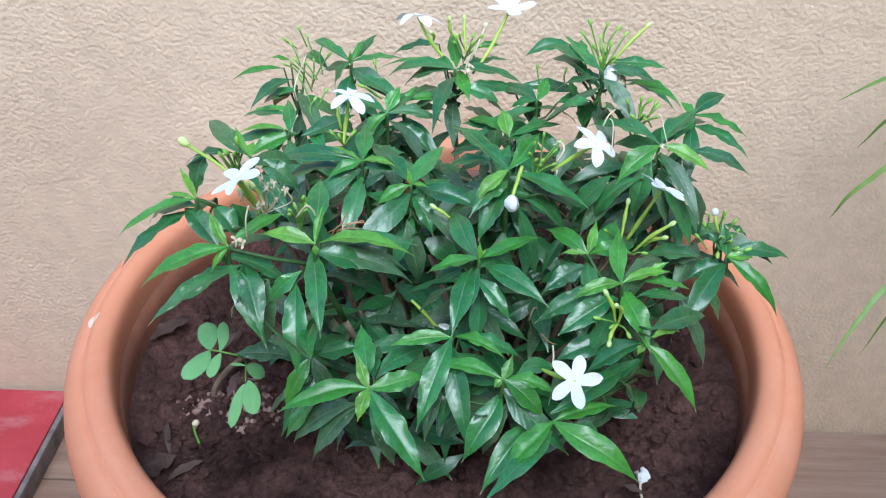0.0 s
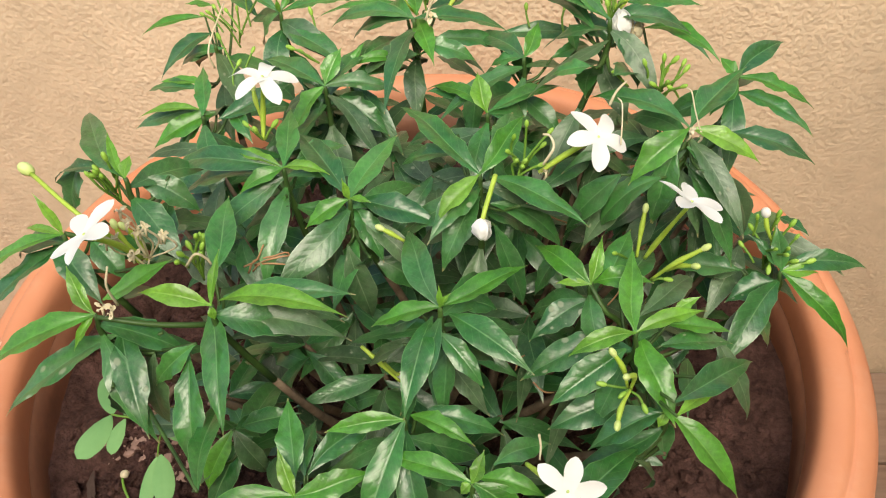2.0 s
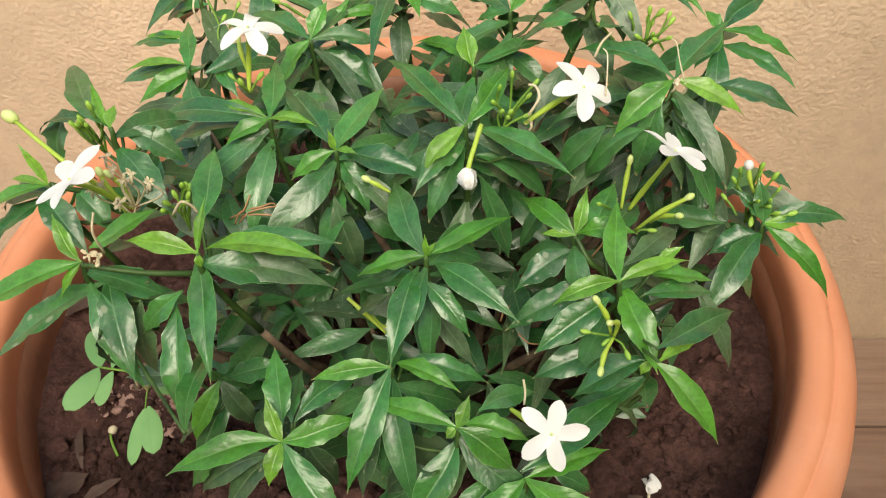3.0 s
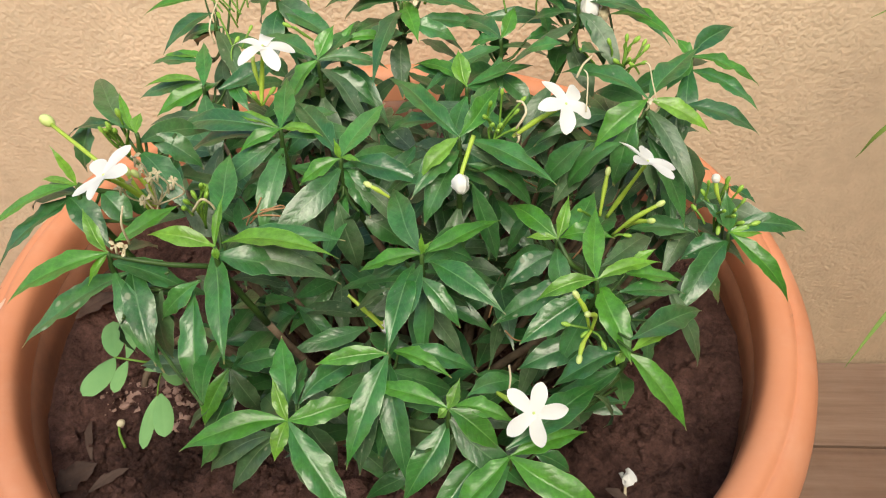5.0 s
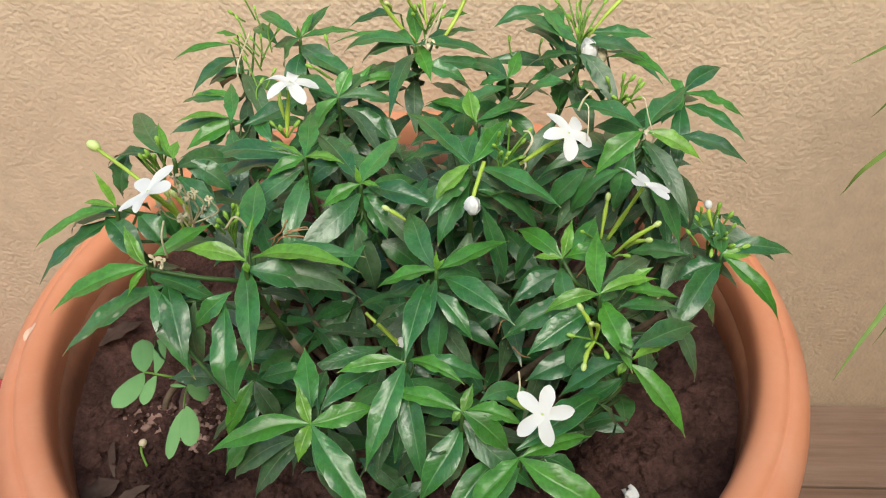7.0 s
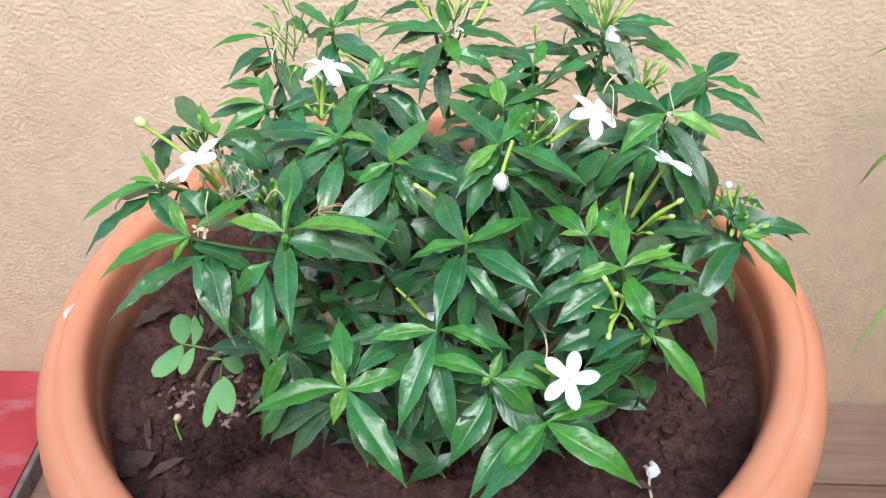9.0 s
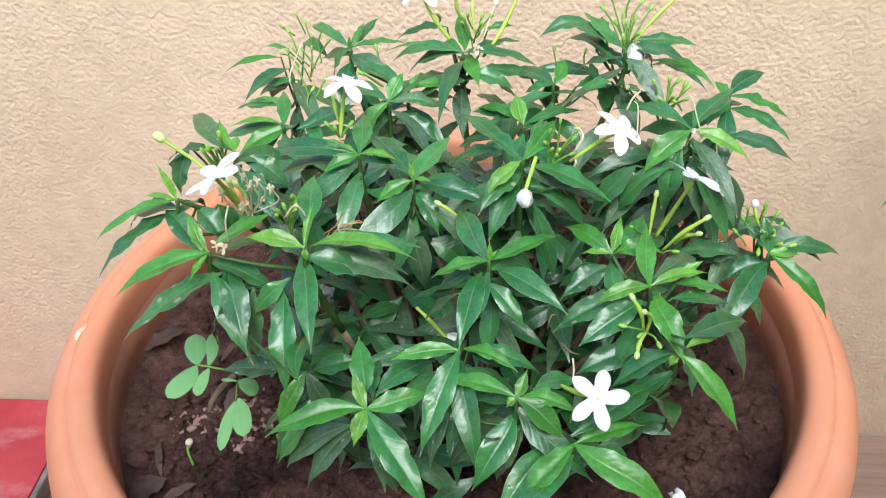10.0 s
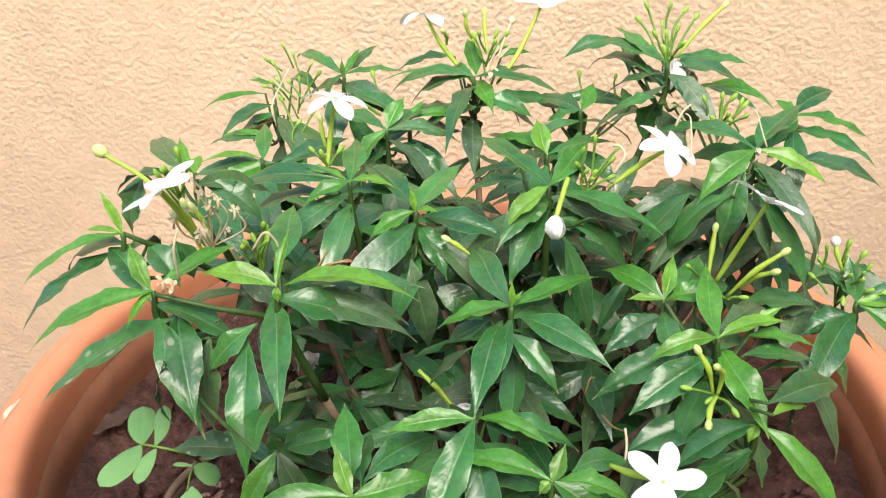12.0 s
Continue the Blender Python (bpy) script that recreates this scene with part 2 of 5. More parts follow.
PETAL = petal_material()
CREAM = plain_material("withered_cream", (0.50, 0.43, 0.27), (0.70, 0.62, 0.44), 0.7, 90.0)
DRY = plain_material("dry_brown_stalk", (0.34, 0.17, 0.08), (0.52, 0.30, 0.16), 0.8, 90.0)
DEAD = plain_material("dead_leaf_brown", (0.045, 0.028, 0.023), (0.130, 0.085, 0.068), 0.85, 45.0, 0.2, 0.5)
RUBBLE = plain_material("pink_rubble", (0.20, 0.115, 0.09), (0.42, 0.27, 0.22), 0.9, 60.0, 0.2, 0.6)
WEED = plain_material("matt_light_green_leaf", (0.14, 0.32, 0.115), (0.20, 0.39, 0.15), 0.7, 30.0, 0.25, 0.1)
GRASS = plain_material("strap_leaf_green", (0.085, 0.19, 0.03), (0.24, 0.34, 0.08), 0.5, 25.0)
PLANK, RED = plank_material(), red_material()
EDGE = plain_material("grey_worn_edge", (0.10, 0.085, 0.08), (0.24, 0.205, 0.195), 0.85, 40.0, 0.2, 0.5)
# Colour of the highlight painted on the pot rim.
GLINT = plain_material("pale_glint", (0.74, 0.45, 0.31), (0.83, 0.57, 0.43), 0.7, 60.0)


# ---- building helpers ----
def part(name, data, mat, parent=None, label=""):
    """One mesh object from a bmesh, or from (points, faces)."""
    me = bpy.data.meshes.new(name)
    if isinstance(data, tuple):
        me.from_pydata([tuple(p) for p in data[0]], [], data[1])
    else:
        data.to_mesh(me)
        data.free()
    me.materials.append(mat)
    me.polygons.foreach_set("use_smooth", [True] * len(me.polygons))
    me.update()
    ob = new(name, me)
    ob.parent = parent
    if label:
        ob["label"] = label
    return ob


def thing(name, label, category, group="", kind=""):
    return tagged(new(name), label, category, group, kind)


def bezier(points, n):
    """n + 1 points along a smooth line through all the points given."""
    pts = [Vector(p) for p in points]
    if len(pts) == 2:
        return [pts[0].lerp(pts[1], i / n) for i in range(n + 1)]
    ext = [pts[0] * 2 - pts[1], *pts, pts[-1] * 2 - pts[-2]]
    out = []
    for i in range(n + 1):
        s = i / n * (len(pts) - 1)
        k = min(int(s), len(pts) - 2)
        u, (a, b, c, d) = s - k, ext[k:k + 4]
        out.append(0.5 * (2 * b + (c - a) * u + (2 * a - 5 * b + 4 * c - d) * u * u + (3 * b - a - 3 * c + d) * u ** 3))
    return out


def tube(line, radii, sides=8):
    """Points and faces of a round stalk along a line; radii one for each point, or two for its ends."""
    n = len(line)
    if len(radii) == 2 and n != 2:
        radii = [radii[0] + (radii[1] - radii[0]) * i / (n - 1) for i in range(n)]
    pts, faces = [], []
    ref = Vector((0.31, 0.87, 0.38))
    for i, p in enumerate(line):
        t = (line[min(i + 1, n - 1)] - line[max(i - 1, 0)]).normalized()
        a = t.cross(ref).normalized()
        b = t.cross(a)
        for k in range(sides):
            w = 2 * math.pi * k / sides
            pts.append(p + (a * math.cos(w) + b * math.sin(w)) * radii[i])
    for i in range(n - 1):
        for k in range(sides):
            k2 = (k + 1) % sides
            faces.append((i * sides + k, i * sides + k2, (i + 1) * sides + k2, (i + 1) * sides + k))
    faces += [tuple(range(sides))[::-1], tuple((n - 1) * sides + k for k in range(sides))]
    return pts, faces


def turned(profile, segments, centre=(0, 0)):
    """Points and faces of a shape turned on the lathe."""
    pts, faces = [], []
    for r, z in profile:
        for k in range(segments):
            w = 2 * math.pi * k / segments
            pts.append((centre[0] + r * math.cos(w), centre[1] + r * math.sin(w), z))
    for i in range(len(profile) - 1):
        for k in range(segments):
            k2 = (k + 1) % segments
            faces.append((i * segments + k, i * segments + k2, (i + 1) * segments + k2, (i + 1) * segments + k))
    return pts, faces


def box(x0, y0, z0, x1, y1, z1, bevel=0.0):
    bm = bmesh.new()
    bmesh.ops.create_cube(bm, size=1)
    bmesh.ops.scale(bm, vec=(x1 - x0, y1 - y0, z1 - z0), verts=bm.verts)
    bmesh.ops.translate(bm, vec=((x0 + x1) / 2, (y0 + y1) / 2, (z0 + z1) / 2), verts=bm.verts)
    if bevel:
        bmesh.ops.bevel(bm, geom=bm.edges[:], offset=bevel, segments=2, profile=0.6, affect="EDGES")
    return bm


def flat(ob):
    ob.data.polygons.foreach_set("use_smooth", [False] * len(ob.data.polygons))
    return ob


ACROSS = (-1.0, -0.72, -0.40, -0.12, 0.0, 0.12, 0.40, 0.72, 1.0)


def blade_shape(base, tip, width, arch=0.10, fold=0.22, roll=0.0, wide=0.44, tail=1.15, steps=13, wavy=0.05, up=(0, -0.25, 1), seed=0, across=ACROSS):
    """A leaf from base to tip: arched, folded along its midrib, with a wavy margin."""
    rnd = random.Random(seed * 7919 + int(abs(tip[0]) * 1e5) + int(abs(tip[1]) * 1e5))
    b, t = Vector(base), Vector(tip)
    length = (t - b).length
    way = (t - b).normalized()
    up = Vector(up)
    side = way.cross(up)
    if side.length < 0.2:
        side = way.cross(Vector((0.4, -1, 0.2)))
    side.normalize()
    rise = side.cross(way).normalized()
    sway = rnd.uniform(-0.06, 0.06) * length
    pts, faces, uvs = [], [], []
    phase, beats, skew = rnd.uniform(0, 6.28), rnd.uniform(1.8, 3.2), rnd.uniform(0.6, 2.4)
    a_exp, b_exp = 0.95 * wide / (1 - wide) * tail, tail
    peak = wide ** a_exp * (1 - wide) ** b_exp
    curl = rnd.uniform(-0.30, 0.30)
    uneven = rnd.uniform(-0.10, 0.10)
    for i in range(steps):
        u = i / (steps - 1)
        lift = 4 * u * (1 - u) * arch * length - 0.5 * max(0, u - 0.75) ** 2 * length
        bend = math.sin(math.pi * u) * sway + 0.25 * sway * math.sin(2.5 * math.pi * u)
        centre = b.lerp(t, u) + rise * lift + side * bend
        w = 0.5 * width * max(u ** a_exp * (1 - u) ** b_exp / peak, 0.0)
        w = max(w, 0.00055 * (1 - 0.6 * u))
        turn = radians(roll) + curl * u
        s = side * math.cos(turn) + rise * math.sin(turn)
        n = rise * math.cos(turn) - side * math.sin(turn)
        open_up = fold * (1.15 - 0.45 * u)
        for v in across:
            beat = beats * 6.28 * u + phase + (skew if v > 0 else 0)
            ripple = wavy * w * (math.sin(beat) + 0.45 * math.sin(2.3 * beat + 1.0)) * abs(v) ** 2
            cup = (open_up + 0.12) * w * abs(v) - 0.32 * w * v * v
            reach = v * w * (1 + (uneven if v > 0 else -uneven) + 0.35 * wavy * math.sin(1.7 * beat) * abs(v))
            pts.append(centre + s * reach + n * (cup + ripple))
            uvs.append((u, 0.5 + 0.5 * v))
    m = len(across)
    for i in range(steps - 1):
        for k in range(m - 1):
            faces.append((i * m + k, i * m + k + 1, (i + 1) * m + k + 1, (i + 1) * m + k))
    return pts, faces, uvs


def blade(name, base, tip, width, mat, parent, **shape):
    return sheet_part(name, blade_shape(base, tip, width, **shape), mat, parent)


def sheet_part(name, shape, mat, parent):
    pts, faces, uvs = shape
    ob = part(name, (pts, faces), mat, parent)
    layer = ob.data.uv_layers.new(name="UVMap")
    loops = np.empty(len(ob.data.loops), dtype=np.int32)
    ob.data.loops.foreach_get("vertex_index", loops)
    layer.data.foreach_set("uv", np.array(uvs, dtype=np.float32)[loops].ravel())
    return ob


# ---- setting ----
FLOOR, WALL_Y = 0.040, 0.792
ground = tagged(flat(part("ground", box(-60, -60, FLOOR - 0.5, 60, 60, FLOOR - 0.03), GROUND)), "dusty brown earth around the house", "ground", kind="structure")
wall = tagged(flat(part("wall_north", box(-4.0, WALL_Y, FLOOR - 0.03, 4.0, WALL_Y + 0.2, 0.96), STUCCO)), "beige painted wall with a rough stucco finish", "wall", kind="structure")
# Added wall, never in view: blocks low sky and sun from behind the camera.
tagged(flat(part("wall_south", box(-4.0, -1.05, FLOOR - 0.03, 4.0, -0.90, 1.90), STUCCO)), "plain beige wall added out of view to block low light", "wall", kind="structure")
# Unseen end wall, added to dim the right side.
tagged(flat(part("wall_east", box(1.05, -0.90, FLOOR - 0.03, 1.20, WALL_Y, 1.90), STUCCO)), "plain beige wall added out of view to cut light from the right", "wall", kind="structure")
floor = thing("floor", "grey-brown wooden planks laid along the wall", "floor", kind="structure")
flat(part("screed", box(-2.4, -0.90, FLOOR - 0.03, 2.4, WALL_Y, FLOOR - 0.012), GROUND, floor))
plank_mesh = {}
for row in range(13):
    y1 = WALL_Y - 0.0060 - row * 0.126
    shift = (row * 0.37) % 1.2
    for k in range(-2, 3):
        x0 = k * 1.2 - shift + 0.3
        if x0 + 1.2 < -2.4 or x0 > 2.4:
            continue
        if "plank" not in plank_mesh:
            plank_mesh["plank"] = flat(part("plank", box(0, 0, -0.012, 1.197, 0.1235, 0, 0.0015), PLANK, floor))
            ob = plank_mesh["plank"]
        else:
            ob = plank_mesh["plank"].copy()
            scene.collection.objects.link(ob)
        ob.location = (x0, y1 - 0.1235, FLOOR - 0.0004 * ((row * 7 + k * 3) % 4))

slab = thing("painted_slab", "worn red painted slab with a chipped grey edge", "slab")
flat(part("top", box(-1.15, -0.2, FLOOR + 0.004, -0.5270, WALL_Y - 0.006, FLOOR + 0.0300, 0.002), RED, slab))
flat(part("edge", box(-0.5266, -0.2, FLOOR, -0.5190, WALL_Y - 0.006, FLOOR + 0.0285, 0.0025), EDGE, slab, "chipped grey edge strip"))

# ---- pot ----
POT = (-0.0038, 0.4975)
pot = thing("flower_pot", "large round terracotta-coloured pot with a rolled rim", "pot")
pot_body = [(0.0, FLOOR), (0.185, FLOOR), (0.192, FLOOR + 0.006), (0.206, 0.14), (0.232, 0.28), (0.256, 0.41), (0.262, 0.438),
            (0.250, 0.438), (0.246, 0.41), (0.222, 0.28), (0.196, 0.14), (0.18, FLOOR + 0.02), (0.0, FLOOR + 0.02)]
part("body", turned(pot_body, 128, POT), TERRACOTTA, pot)
pot_rim = [(0.2446, 0.4780), (0.2447, 0.4890), (0.2453, 0.4962), (0.2468, 0.5010), (0.2492, 0.5037), (0.2527, 0.5052), (0.2566, 0.5058), (0.2602, 0.5053),
           (0.2630, 0.5036), (0.2646, 0.5016), (0.2654, 0.5006), (0.2662, 0.5010), (0.2684, 0.5010), (0.2722, 0.4990), (0.2772, 0.4938), (0.2812, 0.4868), (0.2833, 0.4780),
           (0.2836, 0.4690), (0.2823, 0.4580), (0.2793, 0.4480), (0.2747, 0.4410), (0.2676, 0.4375), (0.2646, 0.4360)]
part("rim", turned(pot_rim, 192, POT), TERRACOTTA, pot, "rolled rim with a groove")
part("inner_wall", turned([(0.2438, 0.430), (0.2443, 0.455), (0.2448, 0.4782), (0.2500, 0.4782), (0.2500, 0.430)], 160, POT), SOILED_SHADED, pot, "soil-stained inner wall with shade painted into its colour")


def soil_height(x, y):
    p = Vector((x, y, 0.0))
    h = 0.4415 + 0.010 * noise.noise(p * 11) + 0.013 * noise.noise(p * 27) + 0.0100 * noise.noise(p * 62)
    ridge = 1 - abs(noise.noise(p * 15 + Vector((3, 1, 0))))
    h -= 0.006 * max(0, ridge - 0.93) / 0.07
    h += 0.0045 * abs(noise.noise(p * 130)) + 0.0022 * noise.noise(p * 260)
    r = math.hypot(x - POT[0], y - POT[1])
    h += (0.4415 - h) * 0.7 * max(0, min(1, (r - 0.215) / 0.03))
    return h + 0.004 * max(0, (r - 0.2) / 0.045)


def soil_sheet():
    pts, faces, rings, seg = [], [], 130, 420
    for i in range(rings + 1):
        r = 0.2442 * (i / rings) ** 0.8
        for k in range(seg):
            w = 2 * math.pi * k / seg
            x, y = POT[0] + r * math.cos(w), POT[1] + r * math.sin(w)
            pts.append((x, y, soil_height(x, y)))
    for i in range(rings):
        for k in range(seg):
            k2 = (k + 1) % seg
            faces.append((i * seg + k, (i + 1) * seg + k, (i + 1) * seg + k2, i * seg + k2))
    return pts, faces


soil = tagged(part("potting_soil", soil_sheet(), SOIL), "dark brown crumbly soil filling the pot", "soil", kind="stuff")

# ---- jasmine ----
plant = thing("jasmine_bush", "bushy green jasmine with white pinwheel flowers growing in the pot", "plant")
FOOT = Vector((0.015, 0.47, 0.436))
count = [0]


def leaf(bx, by, bz, tx, ty, tz, width, age, arch=None, roll=None):
    count[0] += 1
    rnd = random.Random(count[0])
    droop = (bz - tz)
    if arch is None:
        arch = rnd.uniform(0.05, 0.14) if droop > -0.005 else rnd.uniform(0.0, 0.05)
    if roll is None:
        roll = rnd.uniform(-16, 16)
    fold = {"y": 0.55, "g": 0.50, "o": 0.34}.get(age, 0.44)
    return blade("leaf", (bx, by, bz), (tx, ty, tz), width / 1060, LEAF[age], plant, arch=arch, fold=fold, roll=roll,
                 wide=rnd.uniform(0.42, 0.48), tail=rnd.uniform(1.30, 1.75), steps=18, wavy=rnd.uniform(0.08, 0.20), seed=count[0])


INNER_SHAPES = {"d": ([], [], []), "o": ([], [], [])}


def inner_leaf(base, tip, width, age, rnd):
    skirt = ((tip[0] - 0.015) / 0.165) ** 2 + ((tip[1] - 0.475) / 0.125) ** 2
    if skirt > 1.0 and tip[2] < 0.55 or tip[0] < -0.10 and tip[1] < 0.44 or tip[0] > 0.09 and tip[1] < 0.37:
        return
    pts, faces, uvs = INNER_SHAPES[age]
    p, f, u = blade_shape(base, tip, width, arch=rnd.uniform(0.04, 0.14), fold=rnd.uniform(0.20, 0.50), roll=rnd.uniform(-30, 30), wide=rnd.uniform(0.40, 0.47),
                          tail=rnd.uniform(1.3, 1.7), steps=11, wavy=rnd.uniform(0.08, 0.22), seed=rnd.randrange(9999), across=ACROSS[::2])
    n = len(pts)
    pts += p
    uvs += u
    faces += [tuple(n + k for k in q) for q in f]


def twig(x0, y0, z0, x1, y1, z1):
    a, b = Vector((x0, y0, z0)), Vector((x1, y1, z1))
    part("stem", tube(bezier([b, a.lerp(b, 0.5) - Vector((0, 0, 0.004)), a], 6), (0.0011, 0.0007), 6), STEM, plant)


def shoot(x, y, z, lower=4, woody=0.5):
    """A branch from the foot of the bush to the shoot's tip, woody below and green above, with pairs of older leaves along it."""
    tip = Vector((x, y, z))
    rnd = random.Random(int(abs(x * 9000 + y * 700 + z * 50)))
    foot = FOOT + Vector(((x - FOOT.x) * 0.30 + rnd.uniform(-0.012, 0.012), (y - FOOT.y) * 0.35 + rnd.uniform(-0.012, 0.012), 0))
    foot.z = soil_height(foot.x, foot.y) - 0.006
    mid = foot.lerp(tip, 0.5) + Vector(((x - FOOT.x) * 0.10 + rnd.uniform(-0.012, 0.012), (y - FOOT.y) * 0.10, -0.004 + rnd.uniform(-0.01, 0.01)))
    line = bezier([foot, mid, tip - Vector((0, 0, 0.018)) - (tip - mid) * 0.06, tip], 18)
    k = int(18 * woody)
    part("branch", tube(line[:k + 1], (0.0032, 0.0020), 8), BARK, plant, "grey-brown woody branch")
    part("stem", tube(line[k:], (0.0020, 0.0011), 8), STEM, plant)
    out = Vector((x - FOOT.x, y - FOOT.y, 0))
    edge = min(1.0, out.length / 0.15)
    turn = rnd.uniform(0, 3.14)
    for level in range(lower):
        node_at = line[max(4, 16 - level * 2)]
        turn += math.pi / 2 + rnd.uniform(-0.4, 0.4)
        for half in (0, math.pi):
            w = turn + half + rnd.uniform(-0.3, 0.3)
            way = Vector((math.cos(w), math.sin(w), 0))
            if way.dot(out) > 0.3 * out.length and edge > 0.75 and level > 0:
                continue
            length = rnd.uniform(0.042, 0.060) - 0.004 * level
            way = (way + Vector((0, 0, -rnd.uniform(0.30, 0.75) - 0.12 * level))).normalized()
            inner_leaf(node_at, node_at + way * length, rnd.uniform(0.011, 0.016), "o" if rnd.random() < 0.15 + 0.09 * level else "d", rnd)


def low_shoot(x, y, z, rnd):
    """A short shoot deep in the bush, with a whorl of dark leaves."""
    tip = Vector((x, y, z))
    foot = Vector((FOOT.x + (x - FOOT.x) * 0.6, FOOT.y + (y - FOOT.y) * 0.55, 0.43))
    part("branch", tube(bezier([foot, foot.lerp(tip, 0.6) + Vector((0, 0, 0.01)), tip], 10), (0.0022, 0.0012), 7), BARK, plant)
    turn = rnd.uniform(0, 6.28)
    for k in range(7):
        w = turn + k * 2.4 + rnd.uniform(-0.3, 0.3)
        start = tip - Vector((0, 0, 0.006 * (k // 2)))
        way = Vector((math.cos(w), math.sin(w), -rnd.uniform(0.0, 0.7))).normalized()
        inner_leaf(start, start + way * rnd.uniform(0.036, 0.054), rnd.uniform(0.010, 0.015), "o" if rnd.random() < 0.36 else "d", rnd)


low_rnd = random.Random(12)
for i in range(44):
    a, r = i * 2.39996, math.sqrt((i + 0.5) / 44)
    x, y = 0.02 + 0.165 * r * math.cos(a), 0.475 + 0.125 * r * math.sin(a)
    low_shoot(x, y, 0.585 - 0.050 * r - low_rnd.uniform(0, 0.06), low_rnd)
for i in range(34):
    x = -0.11 + 0.28 * ((i * 0.618) % 1.0)
    y = 0.495 + 0.105 * ((i * 0.755 + 0.3) % 1.0)
    low_shoot(x, y, 0.618 - 0.06 * ((i * 0.569) % 1.0), low_rnd)
for x, y, z in ((-0.118, 0.475, 0.600), (-0.100, 0.505, 0.612), (-0.085, 0.470, 0.600), (0.165, 0.500, 0.605), (0.182, 0.478, 0.590), (0.150, 0.530, 0.610)):
    low_shoot(x, y, z, low_rnd)


shoot(0.011, 0.358, 0.598)
leaf(0.011, 0.358, 0.598, -0.025, 0.354, 0.594, 9.6, "g")
leaf(0.013, 0.363, 0.594, 0.042, 0.349, 0.592, 9.6, "g")
leaf(0.011, 0.358, 0.598, -0.008, 0.313, 0.566, 15.5, "m")
twig(0.007, 0.350, 0.583, 0.011, 0.358, 0.582)
leaf(0.007, 0.350, 0.583, -0.003, 0.319, 0.550, 12.8, "o")
twig(0.015, 0.365, 0.590, 0.011, 0.358, 0.583)
leaf(0.015, 0.365, 0.590, 0.055, 0.364, 0.576, 12.8, "d")
leaf(0.016, 0.364, 0.590, 0.037, 0.367, 0.578, 15.1, "d")

shoot(0.026, 0.401, 0.624)
leaf(0.026, 0.401, 0.624, -0.006, 0.396, 0.616, 12, "g")
leaf(0.026, 0.401, 0.624, 0.066, 0.428, 0.624, 12, "g")
leaf(0.030, 0.402, 0.618, 0.068, 0.373, 0.612, 15.1, "m")
twig(0.025, 0.394, 0.615, 0.026, 0.401, 0.609)
leaf(0.025, 0.394, 0.615, 0.046, 0.375, 0.598, 11.2, "d")
leaf(0.022, 0.403, 0.615, 0.011, 0.357, 0.600, 14.4, "m")
leaf(0.026, 0.401, 0.624, 0.009, 0.450, 0.626, 15.1, "d")
twig(0.017, 0.405, 0.614, 0.026, 0.401, 0.608)
leaf(0.017, 0.405, 0.614, -0.005, 0.408, 0.594, 11.2, "d")
twig(0.009, 0.391, 0.609, 0.026, 0.401, 0.606)
leaf(0.009, 0.391, 0.609, -0.013, 0.403, 0.574, 8.8, "o")
twig(0.029, 0.414, 0.616, 0.026, 0.401, 0.608)
leaf(0.029, 0.414, 0.616, 0.052, 0.417, 0.604, 12.8, "d")
leaf(0.026, 0.401, 0.624, 0.026, 0.403, 0.636, 3.2, "y")
leaf(0.026, 0.401, 0.624, 0.031, 0.404, 0.630, 3.2, "y")
twig(0.034, 0.393, 0.611, 0.026, 0.401, 0.608)
leaf(0.034, 0.393, 0.611, 0.059, 0.412, 0.584, 12.8, "o")
twig(0.018, 0.389, 0.610, 0.026, 0.401, 0.607)
leaf(0.018, 0.389, 0.610, 0.052, 0.402, 0.579, 12.8, "d")

shoot(-0.071, 0.386, 0.643)
leaf(-0.070, 0.392, 0.639, -0.012, 0.383, 0.639, 12.8, "y")
twig(-0.069, 0.395, 0.638, -0.071, 0.386, 0.628)
leaf(-0.069, 0.395, 0.638, -0.011, 0.400, 0.635, 13.6, "d")
twig(-0.072, 0.390, 0.633, -0.071, 0.386, 0.628)
leaf(-0.072, 0.390, 0.633, -0.014, 0.391, 0.613, 15.8, "o")
twig(-0.069, 0.392, 0.633, -0.071, 0.386, 0.628)
leaf(-0.069, 0.392, 0.633, -0.018, 0.400, 0.615, 12.8, "o")
leaf(-0.071, 0.386, 0.643, -0.105, 0.392, 0.645, 10.4, "y")
leaf(-0.071, 0.386, 0.643, -0.067, 0.402, 0.661, 5.6, "y")
twig(-0.075, 0.407, 0.641, -0.071, 0.386, 0.626)
leaf(-0.075, 0.407, 0.641, -0.078, 0.453, 0.647, 14.8, "m")
leaf(-0.071, 0.386, 0.643, -0.070, 0.383, 0.637, 4, "y")
twig(-0.076, 0.394, 0.632, -0.071, 0.386, 0.627)
leaf(-0.076, 0.394, 0.632, -0.064, 0.341, 0.611, 14.8, "m")

shoot(-0.121, 0.381, 0.643)
leaf(-0.121, 0.381, 0.643, -0.134, 0.397, 0.657, 7.2, "y")
leaf(-0.121, 0.381, 0.643, -0.173, 0.366, 0.623, 15.1, "g")
leaf(-0.121, 0.381, 0.643, -0.130, 0.369, 0.633, 6.4, "y")
twig(-0.114, 0.381, 0.630, -0.121, 0.381, 0.627)
leaf(-0.114, 0.381, 0.630, -0.169, 0.355, 0.603, 16.2, "s")
leaf(-0.120, 0.389, 0.643, -0.091, 0.405, 0.653, 12, "g")
twig(-0.115, 0.386, 0.631, -0.121, 0.381, 0.627)
leaf(-0.115, 0.386, 0.631, -0.097, 0.342, 0.607, 15.8, "s")
twig(-0.096, 0.383, 0.628, -0.121, 0.381, 0.624)
